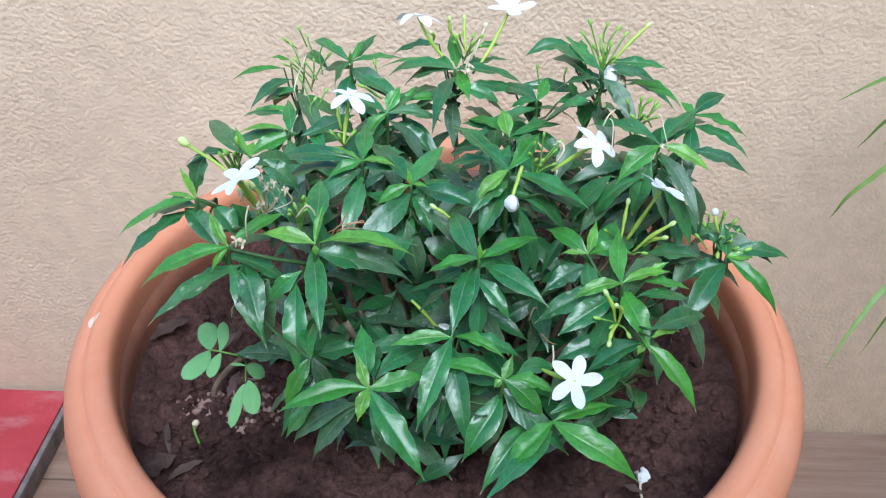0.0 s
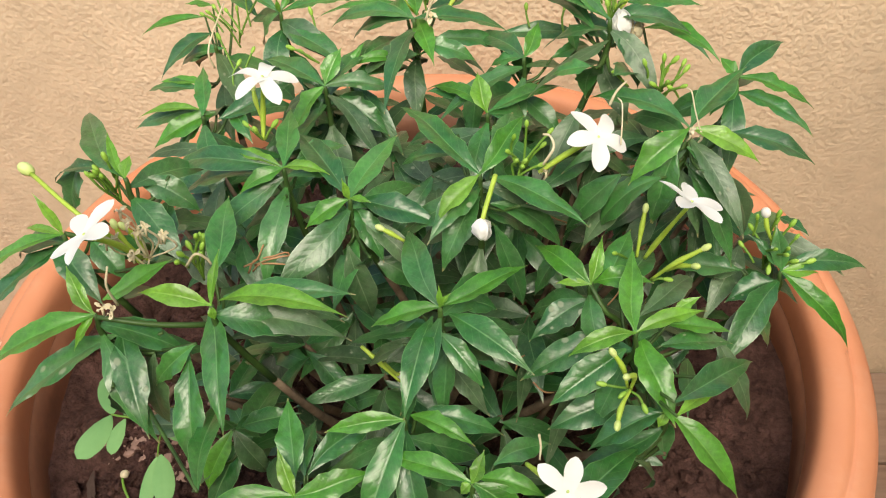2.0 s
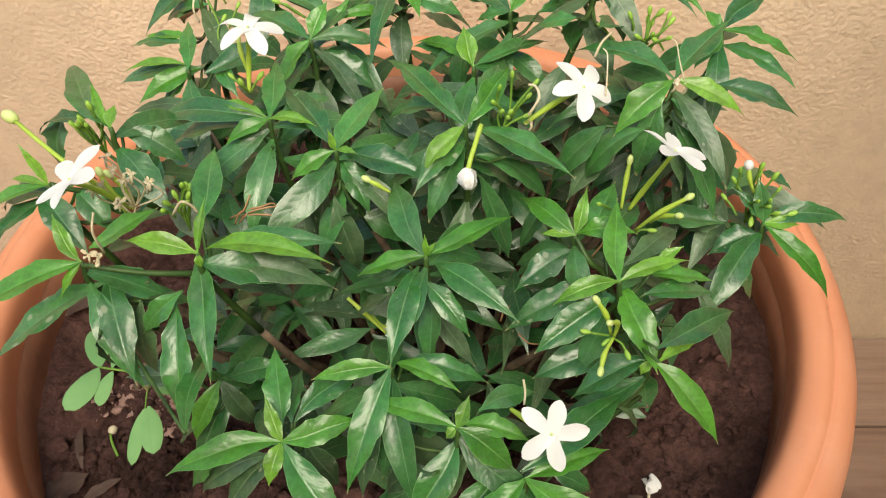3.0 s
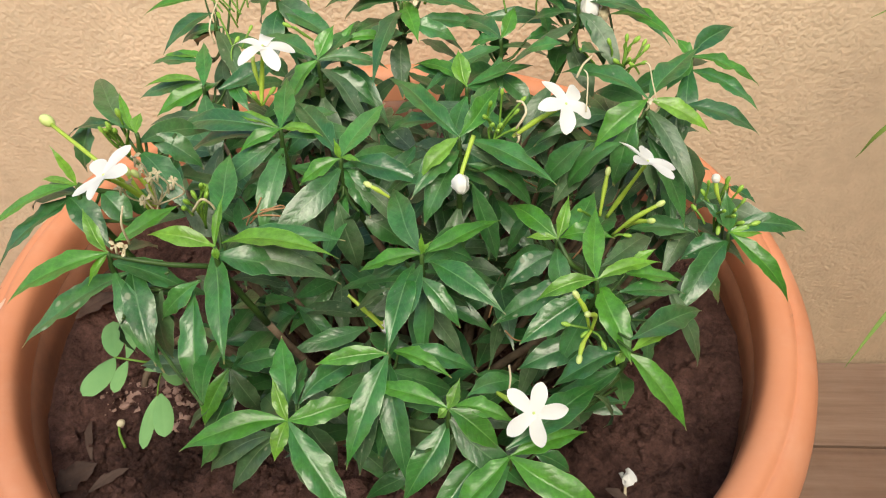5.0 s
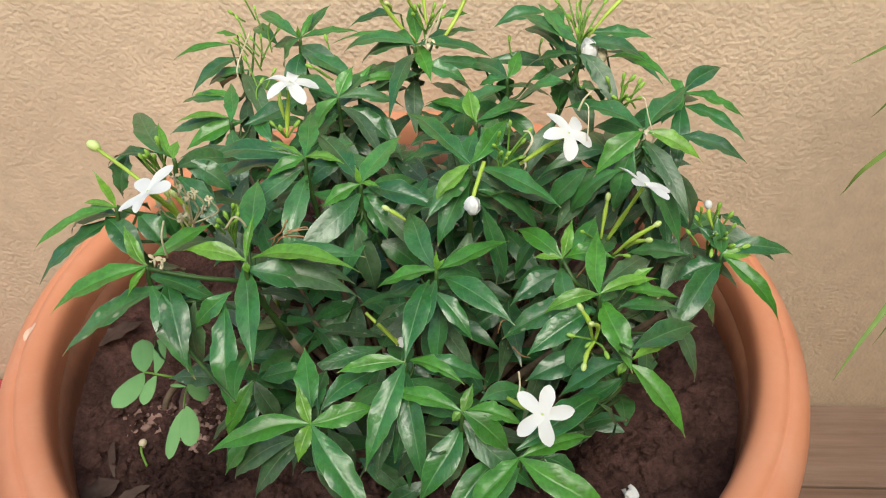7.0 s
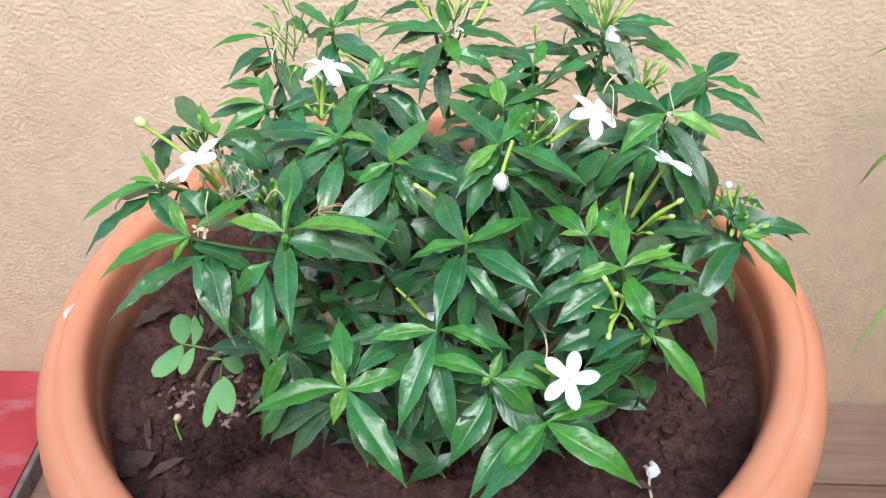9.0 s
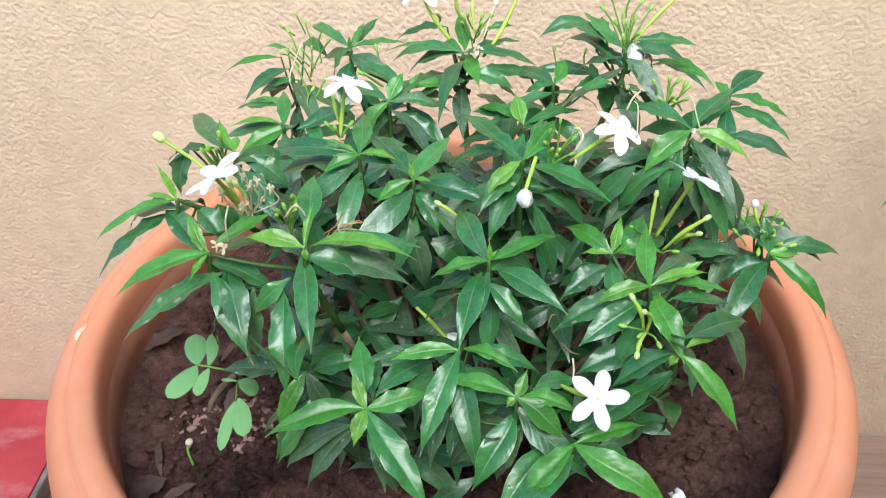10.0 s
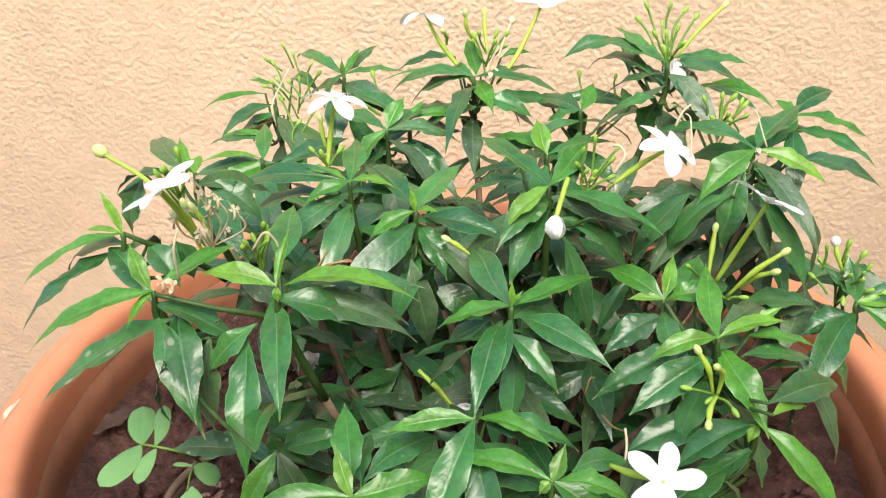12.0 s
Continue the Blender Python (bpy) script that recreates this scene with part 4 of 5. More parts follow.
twig(-0.067, 0.339, 0.568, -0.036, 0.329, 0.562)
leaf(-0.067, 0.339, 0.568, -0.091, 0.332, 0.533, 12, "m")
twig(-0.044, 0.331, 0.568, -0.036, 0.329, 0.567)
leaf(-0.044, 0.331, 0.568, -0.085, 0.329, 0.533, 13.6, "o")
twig(-0.041, 0.332, 0.566, -0.036, 0.329, 0.567)
leaf(-0.041, 0.332, 0.566, -0.072, 0.319, 0.528, 14.4, "o")
twig(-0.033, 0.342, 0.578, -0.036, 0.329, 0.567)
leaf(-0.033, 0.342, 0.578, -0.003, 0.375, 0.573, 12.8, "d")
twig(-0.030, 0.338, 0.568, -0.036, 0.329, 0.566)
leaf(-0.030, 0.338, 0.568, -0.017, 0.334, 0.533, 14.4, "o")
twig(-0.034, 0.341, 0.579, -0.036, 0.329, 0.568)
leaf(-0.034, 0.341, 0.579, -0.033, 0.371, 0.578, 11.2, "d")

shoot(-0.078, 0.375, 0.562)
leaf(-0.078, 0.375, 0.562, -0.095, 0.358, 0.532, 11.2, "g")
twig(-0.095, 0.379, 0.558, -0.078, 0.375, 0.546)
leaf(-0.095, 0.379, 0.558, -0.129, 0.379, 0.558, 16.2, "o")
leaf(-0.075, 0.378, 0.560, -0.045, 0.382, 0.566, 13.6, "m")
twig(-0.079, 0.381, 0.547, -0.078, 0.375, 0.546)
leaf(-0.079, 0.381, 0.547, -0.099, 0.352, 0.512, 13.6, "d")
leaf(-0.078, 0.375, 0.562, -0.080, 0.373, 0.574, 8, "d")
leaf(-0.078, 0.375, 0.562, -0.066, 0.371, 0.527, 12, "o")
twig(-0.086, 0.363, 0.547, -0.078, 0.375, 0.545)
leaf(-0.086, 0.363, 0.547, -0.110, 0.367, 0.512, 11.2, "o")
leaf(-0.078, 0.375, 0.562, -0.067, 0.386, 0.542, 14.4, "d")

shoot(0.193, 0.446, 0.598)
leaf(0.193, 0.446, 0.598, 0.239, 0.453, 0.592, 12, "d")
leaf(0.193, 0.446, 0.598, 0.211, 0.445, 0.598, 7.2, "y")
leaf(0.193, 0.446, 0.598, 0.228, 0.422, 0.568, 12, "g")
leaf(0.193, 0.445, 0.591, 0.167, 0.439, 0.582, 14.8, "s")
twig(0.180, 0.440, 0.581, 0.193, 0.446, 0.580)
leaf(0.180, 0.440, 0.581, 0.198, 0.440, 0.543, 10.4, "s")
twig(0.176, 0.452, 0.592, 0.193, 0.446, 0.581)
leaf(0.176, 0.452, 0.592, 0.140, 0.461, 0.586, 14.8, "d")
leaf(0.193, 0.446, 0.598, 0.189, 0.458, 0.618, 9.6, "d")
twig(0.202, 0.489, 0.594, 0.193, 0.446, 0.575)
leaf(0.202, 0.489, 0.594, 0.215, 0.475, 0.594, 8, "d")
twig(0.178, 0.455, 0.590, 0.193, 0.446, 0.581)
leaf(0.178, 0.455, 0.590, 0.159, 0.460, 0.578, 12.8, "o")
leaf(0.193, 0.446, 0.598, 0.177, 0.458, 0.612, 8, "d")

shoot(0.143, 0.477, 0.664)
leaf(0.143, 0.477, 0.664, 0.097, 0.511, 0.658, 15.1, "d")
leaf(0.143, 0.477, 0.664, 0.114, 0.460, 0.644, 14.4, "g")
leaf(0.143, 0.477, 0.664, 0.177, 0.467, 0.650, 11.2, "y")
twig(0.163, 0.482, 0.657, 0.143, 0.477, 0.647)
leaf(0.163, 0.482, 0.657, 0.203, 0.469, 0.648, 14.4, "d")
leaf(0.143, 0.477, 0.664, 0.174, 0.510, 0.676, 16.2, "m")
leaf(0.142, 0.473, 0.656, 0.166, 0.462, 0.642, 8.8, "d")
twig(0.139, 0.476, 0.651, 0.143, 0.477, 0.649)
leaf(0.139, 0.476, 0.651, 0.127, 0.454, 0.624, 14.4, "d")
twig(0.143, 0.473, 0.646, 0.143, 0.477, 0.647)
leaf(0.143, 0.473, 0.646, 0.168, 0.443, 0.604, 14.4, "d")
twig(0.129, 0.459, 0.649, 0.143, 0.477, 0.645)
leaf(0.129, 0.459, 0.649, 0.102, 0.460, 0.614, 16.9, "d")
twig(0.111, 0.464, 0.647, 0.143, 0.477, 0.642)
leaf(0.111, 0.464, 0.647, 0.086, 0.465, 0.609, 15.8, "d")
twig(0.133, 0.570, 0.661, 0.143, 0.477, 0.628)
leaf(0.133, 0.570, 0.661, 0.167, 0.532, 0.664, 10.4, "g")
twig(0.129, 0.583, 0.658, 0.143, 0.477, 0.625)
leaf(0.129, 0.583, 0.658, 0.168, 0.549, 0.652, 9.6, "d")
twig(0.137, 0.472, 0.651, 0.143, 0.477, 0.648)
leaf(0.137, 0.472, 0.651, 0.120, 0.473, 0.624, 14.4, "d")

shoot(0.109, 0.535, 0.688)
twig(0.092, 0.593, 0.682, 0.109, 0.535, 0.661)
leaf(0.092, 0.593, 0.682, 0.058, 0.585, 0.676, 13.6, "d")
leaf(0.103, 0.536, 0.680, 0.073, 0.591, 0.668, 10.4, "d")
twig(0.117, 0.563, 0.682, 0.109, 0.535, 0.669)
leaf(0.117, 0.563, 0.682, 0.162, 0.565, 0.678, 11.2, "m")
twig(0.110, 0.552, 0.681, 0.109, 0.535, 0.671)
leaf(0.110, 0.552, 0.681, 0.154, 0.548, 0.672, 13.6, "d")
twig(0.102, 0.607, 0.680, 0.109, 0.535, 0.658)
leaf(0.102, 0.607, 0.680, 0.096, 0.575, 0.668, 13.6, "m")
twig(0.093, 0.553, 0.680, 0.109, 0.535, 0.670)
leaf(0.093, 0.553, 0.680, 0.115, 0.540, 0.668, 14.8, "d")
twig(0.098, 0.506, 0.680, 0.109, 0.535, 0.668)
leaf(0.098, 0.506, 0.680, 0.079, 0.514, 0.670, 9.6, "m")
twig(0.117, 0.537, 0.680, 0.109, 0.535, 0.673)
leaf(0.117, 0.537, 0.680, 0.121, 0.522, 0.668, 12.8, "d")
leaf(0.109, 0.535, 0.688, 0.072, 0.577, 0.688, 11.2, "d")
twig(0.101, 0.512, 0.675, 0.109, 0.535, 0.669)
leaf(0.101, 0.512, 0.675, 0.098, 0.525, 0.648, 15.1, "d")
twig(0.109, 0.505, 0.675, 0.109, 0.535, 0.668)
leaf(0.109, 0.505, 0.675, 0.128, 0.533, 0.648, 15.1, "d")
leaf(0.109, 0.535, 0.688, 0.086, 0.575, 0.698, 11.2, "m")

shoot(0.171, 0.512, 0.668)
leaf(0.171, 0.512, 0.668, 0.206, 0.496, 0.660, 11.2, "g")
leaf(0.171, 0.509, 0.661, 0.205, 0.485, 0.652, 11.2, "d")
leaf(0.171, 0.512, 0.668, 0.199, 0.537, 0.672, 12, "d")
leaf(0.171, 0.512, 0.668, 0.157, 0.497, 0.656, 15.1, "m")
leaf(0.171, 0.512, 0.668, 0.164, 0.524, 0.672, 7.2, "g")

twig(0.146, 0.460, 0.653, 0.143, 0.477, 0.658)
leaf(0.146, 0.460, 0.653, 0.177, 0.472, 0.582, 15.5, "o", 0.16)
twig(0.137, 0.470, 0.657, 0.143, 0.477, 0.660)
leaf(0.137, 0.470, 0.657, 0.128, 0.455, 0.622, 14.5, "d", 0.06)
twig(0.125, 0.480, 0.637, 0.143, 0.477, 0.650)
leaf(0.125, 0.480, 0.637, 0.094, 0.455, 0.605, 17.0, "o", 0.10)

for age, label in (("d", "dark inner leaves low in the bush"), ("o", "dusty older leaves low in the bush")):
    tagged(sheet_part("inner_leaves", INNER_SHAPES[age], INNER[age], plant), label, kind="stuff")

part("branch", tube(bezier([(-0.1012, 0.4662, 0.5600), (-0.0834, 0.4830, 0.5400), (-0.0583, 0.4924, 0.5200), (-0.0327, 0.5074, 0.4900), (0.02, 0.44, 0.436)], 20), (0.0022, 0.0036), 8), BARK, plant, "pale woody branch")
part("branch", tube(bezier([(0.0667, 0.5001, 0.5600), (0.0587, 0.5115, 0.5300), (0.0559, 0.5322, 0.4900), (0.045, 0.46, 0.436)], 14), (0.0022, 0.0034), 8), BARK, plant, "pale woody branch")
part("stem", tube(bezier([(-0.1199, 0.3802, 0.6420), (-0.0980, 0.3827, 0.6340), (-0.0770, 0.3926, 0.6220), (-0.0681, 0.4261, 0.5850)], 14), (0.0011, 0.0016), 8), STEM, plant)
part("stem", tube(bezier([(0.0963, 0.4243, 0.6120), (0.1031, 0.4149, 0.6040), (0.1115, 0.4140, 0.5940), (0.1185, 0.3905, 0.5800)], 14), (0.0012, 0.0018), 8), STEM, plant)
part("stem", tube(bezier([(-0.1545, 0.4327, 0.6410), (-0.1452, 0.4357, 0.6340), (-0.1332, 0.4455, 0.6220), (-0.1190, 0.4576, 0.6000)], 12), (0.0012, 0.0018), 8), STEM, plant)


# ---- buds and flowers ----
def ball(centre, radius, stretch, way, rings=7, sides=10):
    """An egg along way, with its thick end ahead."""
    c, w = Vector(centre), Vector(way).normalized()
    line, radii = [], []
    for i in range(rings + 1):
        a = math.pi * i / rings
        line.append(c - w * radius * stretch * math.cos(a))
        radii.append(max(radius * math.sin(a) * (1 + 0.18 * (i / rings - 0.5)), radius * 0.04))
    return tube(line, radii, sides)


def bud(bx, by, bz, tx, ty, tz, form):
    """A flower bud on its stalk: b small and green, B long and lime, W round and white, T a fallen tube, C withered."""
    rnd = random.Random(int(abs(tx * 1e4) + abs(ty * 1e3)))
    base, tip = Vector((bx, by, bz)), Vector((tx, ty, tz))
    way = tip - base
    bend = Vector((rnd.uniform(-1, 1), rnd.uniform(-1, 1), 0.6)) * way.length * 0.11
    line = bezier([base, base.lerp(tip, 0.5) + bend, tip], 9)
    end = line[-1] - line[-2]
    if form == "b":
        stalk = part("bud_stalk", tube(line, (0.0006, 0.0007), 6), STALK, plant)
        part("bud", ball(tip, rnd.uniform(0.0010, 0.0014), 2.1, end), BUD_GREEN, stalk)
    elif form == "C":
        stalk = part("bud_stalk", tube(line, (0.0006, 0.0008), 6), CREAM, plant, "withered cream flower tube")
        part("bud", ball(tip, 0.0022, 1.2, end), CREAM, stalk)
    else:
        radii = [0.0008, 0.0008, 0.0009, 0.0010, 0.0012, 0.0014, 0.0013, 0.0011, 0.0010, 0.0010]
        stalk = part("bud_stalk", tube(line, radii, 8), LIME, plant, "lime-green flower tube")
        if form == "B":
            part("bud", ball(tip, 0.0016, 1.7, end), BUD, stalk)
        elif form == "W":
            part("bud", ball(tip, 0.0025, 1.1, end), PETAL, stalk, "round white bud")


bud(0.189, 0.458, 0.607, 0.184, 0.463, 0.622, "W")
bud(0.180, 0.450, 0.600, 0.174, 0.457, 0.606, "b")
bud(0.190, 0.465, 0.606, 0.191, 0.464, 0.620, "b")
bud(0.181, 0.463, 0.606, 0.181, 0.464, 0.618, "b")
bud(0.194, 0.449, 0.599, 0.207, 0.449, 0.602, "b")
bud(0.193, 0.448, 0.599, 0.198, 0.447, 0.604, "b")
bud(0.190, 0.458, 0.601, 0.187, 0.447, 0.598, "b")
bud(0.125, 0.428, 0.612, 0.145, 0.422, 0.640, "B")
bud(0.132, 0.430, 0.616, 0.141, 0.418, 0.632, "B")
bud(0.120, 0.443, 0.612, 0.123, 0.454, 0.634, "B")
bud(0.126, 0.429, 0.610, 0.133, 0.428, 0.612, "b")
bud(0.117, 0.438, 0.614, 0.107, 0.432, 0.626, "b")
bud(0.110, 0.377, 0.597, 0.102, 0.381, 0.617, "B")
bud(0.111, 0.375, 0.598, 0.106, 0.366, 0.620, "B")
bud(0.111, 0.375, 0.598, 0.103, 0.355, 0.600, "B")
bud(0.111, 0.374, 0.598, 0.116, 0.365, 0.598, "b")
bud(0.109, 0.375, 0.599, 0.098, 0.375, 0.602, "b")
bud(0.111, 0.375, 0.598, 0.107, 0.372, 0.598, "b")
bud(0.007, 0.441, 0.626, -0.004, 0.442, 0.634, "B")
bud(0.002, 0.405, 0.560, -0.017, 0.414, 0.578, "T")
bud(0.065, 0.468, 0.652, 0.066, 0.472, 0.672, "b")
bud(0.061, 0.465, 0.652, 0.060, 0.467, 0.668, "b")
bud(0.064, 0.466, 0.652, 0.077, 0.471, 0.668, "b")
bud(0.062, 0.460, 0.650, 0.065, 0.459, 0.660, "b")
bud(0.062, 0.460, 0.650, 0.073, 0.459, 0.658, "b")
bud(0.060, 0.460, 0.650, 0.061, 0.457, 0.662, "b")
bud(-0.121, 0.626, 0.644, -0.131, 0.644, 0.655, "b")
bud(-0.111, 0.637, 0.648, -0.118, 0.649, 0.660, "b")
bud(-0.101, 0.614, 0.642, -0.104, 0.639, 0.656, "b")
bud(-0.105, 0.578, 0.632, -0.115, 0.593, 0.648, "b")
bud(-0.100, 0.578, 0.632, -0.094, 0.587, 0.642, "b")
bud(-0.104, 0.565, 0.628, -0.102, 0.580, 0.638, "b")
bud(-0.117, 0.608, 0.642, -0.133, 0.623, 0.646, "b")
bud(-0.109, 0.608, 0.642, -0.125, 0.625, 0.650, "b")
bud(-0.104, 0.605, 0.642, -0.116, 0.620, 0.650, "b")
bud(-0.053, 0.585, 0.650, -0.056, 0.592, 0.664, "b")
bud(-0.048, 0.559, 0.650, -0.063, 0.560, 0.660, "b")
bud(-0.048, 0.559, 0.650, -0.058, 0.562, 0.656, "b")
bud(-0.071, 0.507, 0.652, -0.074, 0.514, 0.666, "B")
bud(-0.068, 0.493, 0.648, -0.070, 0.491, 0.656, "b")
bud(-0.067, 0.493, 0.648, -0.061, 0.496, 0.656, "b")
bud(-0.068, 0.493, 0.648, -0.076, 0.496, 0.656, "b")
bud(0.119, 0.517, 0.660, 0.110, 0.512, 0.672, "b")
bud(0.127, 0.515, 0.662, 0.125, 0.514, 0.676, "b")
bud(0.134, 0.513, 0.662, 0.135, 0.518, 0.676, "b")
bud(0.134, 0.512, 0.662, 0.145, 0.511, 0.674, "b")
bud(0.135, 0.513, 0.662, 0.140, 0.516, 0.676, "b")
bud(0.135, 0.510, 0.662, 0.129, 0.507, 0.668, "b")
bud(0.142, 0.504, 0.662, 0.137, 0.504, 0.668, "b")
bud(-0.128, 0.449, 0.662, -0.127, 0.447, 0.676, "b")
bud(-0.132, 0.446, 0.656, -0.134, 0.443, 0.668, "b")
bud(-0.129, 0.445, 0.656, -0.128, 0.440, 0.670, "b")
bud(-0.086, 0.419, 0.642, -0.082, 0.416, 0.655, "b")
bud(-0.086, 0.413, 0.640, -0.080, 0.410, 0.650, "b")
bud(-0.088, 0.411, 0.640, -0.089, 0.405, 0.650, "b")
bud(0.071, 0.585, 0.654, 0.069, 0.591, 0.664, "b")
bud(0.090, 0.578, 0.654, 0.091, 0.592, 0.662, "b")
bud(0.006, 0.593, 0.682, 0.001, 0.587, 0.702, "B")
bud(0.014, 0.579, 0.680, 0.012, 0.590, 0.702, "B")
bud(-0.011, 0.600, 0.680, -0.012, 0.585, 0.692, "B")
bud(0.013, 0.589, 0.678, 0.009, 0.586, 0.690, "b")
bud(0.016, 0.583, 0.678, 0.019, 0.586, 0.690, "b")
bud(0.016, 0.583, 0.678, 0.025, 0.585, 0.690, "b")
bud(0.020, 0.578, 0.678, 0.028, 0.592, 0.696, "C")
bud(0.107, 0.554, 0.686, 0.096, 0.562, 0.704, "b")
bud(0.109, 0.557, 0.688, 0.101, 0.568, 0.710, "b")
bud(0.112, 0.552, 0.688, 0.109, 0.561, 0.702, "b")
bud(0.113, 0.556, 0.690, 0.112, 0.559, 0.712, "b")
bud(0.111, 0.540, 0.690, 0.120, 0.558, 0.710, "b")
bud(0.112, 0.540, 0.690, 0.125, 0.553, 0.708, "b")
bud(0.115, 0.545, 0.688, 0.141, 0.560, 0.712, "B")
bud(0.109, 0.547, 0.688, 0.103, 0.548, 0.700, "b")
bud(0.111, 0.542, 0.690, 0.114, 0.544, 0.704, "b")
bud(-0.120, 0.654, 0.648, -0.126, 0.655, 0.664, "b")
bud(-0.129, 0.657, 0.645, -0.138, 0.654, 0.654, "b")



def cluster(base, n, height, spread, seed):
    """A loose head of small green buds on thin stalks."""
    rnd, b = random.Random(seed), Vector(base)
    for k in range(n):
        w = rnd.uniform(0, 6.28)
        r = spread * math.sqrt(rnd.random())
        t = b + Vector((r * math.cos(w), r * math.sin(w), height * rnd.uniform(0.55, 1.0)))
        low = b - Vector((0, 0, rnd.uniform(0.002, 0.012)))
        bud(*low, *t, "b")


cluster((-0.1111, 0.6153, 0.6360), 3, 0.018, 0.022, 1)
cluster((0.0129, 0.5842, 0.6760), 4, 0.014, 0.012, 2)
cluster((0.1101, 0.5435, 0.6860), 4, 0.014, 0.014, 3)
cluster((0.1344, 0.5125, 0.6600), 5, 0.014, 0.018, 4)
cluster((0.0647, 0.4703, 0.6480), 3, 0.016, 0.012, 5)
cluster((0.1883, 0.4562, 0.5980), 7, 0.018, 0.014, 6)
cluster((-0.0858, 0.4160, 0.6380), 6, 0.014, 0.009, 8)
cluster((-0.1316, 0.4517, 0.6540), 6, 0.016, 0.010, 9)
for a, b in (((-0.1135, 0.4108, 0.6680), (-0.1057, 0.4091, 0.6480)), ((-0.1104, 0.4116, 0.6660), (-0.1047, 0.4094, 0.6470)), ((-0.1174, 0.4079, 0.6640), (-0.1085, 0.4086, 0.6460))):
    bud(*b, *a, "B")
part("bud_stalk", tube(bezier([(-0.1069, 0.4102, 0.6480), (-0.1220, 0.4041, 0.6800), (-0.1510, 0.4275, 0.6830)], 12), (0.0010, 0.0010), 8), LIME, plant, "long lime-green flower tube")
part("bud", ball((-0.1536, 0.4294, 0.6840), 0.0029, 1.4, (-0.6, 0.2, 0.3)), BUD, plant, "pale yellow-white bud")


def flower(centre, facing, radius, first, tube_line, droop=0.0, label="white pinwheel flower with five petals"):
    """Five oblong petals round the mouth of a slender tube, the first of them towards first, each twisted like a propeller."""
    c, n = Vector(centre), Vector(facing).normalized()
    line = bezier([*tube_line, c - n * 0.002], 12)
    head = part("flower", tube(line, [0.0010 + 0.0005 * math.sin(math.pi * min(1, k / 10)) ** 2 for k in range(13)], 8), LIME, plant, label)
    a = (Vector(first) - n * Vector(first).dot(n)).normalized()
    b = n.cross(a)
    rnd = random.Random(int(abs(centre[0]) * 1e5))
    for k in range(5):
        w = radians(72 * k + rnd.uniform(-6, 6))
        way, side = a * math.cos(w) + b * math.sin(w), b * math.cos(w) - a * math.sin(w)
        r, wide = radius * rnd.uniform(0.94, 1.06), radius * rnd.uniform(0.255, 0.295)
        twist, bow, lop = radians(rnd.uniform(6, 14)), rnd.uniform(0.02, 0.09), rnd.uniform(0.03, 0.08)
        pts, faces = [], []
        for i in range(13):
            u = i / 12
            out = 0.58 + 0.637 * u - 0.02 * math.sin(math.pi * u) if u < 0.6 else 0.943 + 0.057 * math.sin(math.pi * min(1.0, (u - 0.6) / 0.2) / 2)
            half = wide * out * math.sqrt(max(0.012, 1 - max(0.0, (u - 0.52) / 0.48) ** 1.7))
            middle = c + way * (r * u) + side * (lop * r * u * u) - n * (r * (droop * u * u - bow * math.sin(math.pi * u)) + 0.0003 * k)
            turned_side = side * math.cos(twist * u) + n * math.sin(twist * u)
            for v in (-1.0, -0.55, 0.0, 0.55, 1.0):
                ripple = 0.05 * wide * math.sin(7 * u + 3 * v + k) * v * v
                pts.append(middle + turned_side * (v * half) + n * (0.16 * half * v * v + ripple))
        for i in range(12):
            faces += [(i * 5 + q, i * 5 + q + 1, i * 5 + q + 6, i * 5 + q + 5) for q in range(4)]
        part("petal", (pts, faces), PETAL, head)
    part("throat", ball(c + n * 0.0002, 0.0007, 0.6, n), BUD, head)
    return head


flower((0.080, 0.3235, 0.601), (-0.12, -0.68, 0.72), 0.0152, (0.34, 0.66, 0.66), [(0.0640, 0.3420, 0.5900), (0.0720, 0.3330, 0.5945)], 0.02)
flower((-0.1104, 0.385, 0.6876), (-0.42, -0.06, 0.90), 0.0174, (-0.04, -1.0, -0.05), [(-0.1063, 0.4080, 0.6500), (-0.1085, 0.3985, 0.6680)], -0.07)
flower((0.0980, 0.46, 0.6731), (0.42, -0.30, 0.86), 0.0168, (-0.84, -0.51, 0.19), [(0.0719, 0.4603, 0.6520), (0.0853, 0.4624, 0.6620)], 0.16)
flower((-0.062, 0.4977, 0.6835), (0.15, 0.05, 0.99), 0.0172, (0.02, 1.0, -0.05), [(-0.0680, 0.4932, 0.6480), (-0.0660, 0.4990, 0.6640)], 0.26)
flower((0.1365, 0.4295, 0.6610), (0.42, 0.24, 0.88), 0.0172, (-0.85, 0.45, 0.29), [(0.1237, 0.4421, 0.6120), (0.1288, 0.4398, 0.6280)], -0.10)
flower((-0.023, 0.6111, 0.695), (0.05, 0.25, 0.95), 0.019, (0.13, 0.96, -0.26), [(0.0056, 0.6002, 0.6550), (-0.0083, 0.6043, 0.6700), (-0.0178, 0.6069, 0.6830)], 0.3)
flower((0.0461, 0.6149, 0.7005), (0.0, -0.2, 1.0), 0.019, (0.42, 0.89, 0.18), [(0.0196, 0.5852, 0.6600), (0.0305, 0.5964, 0.6720), (0.0394, 0.6074, 0.6860)], -0.35)


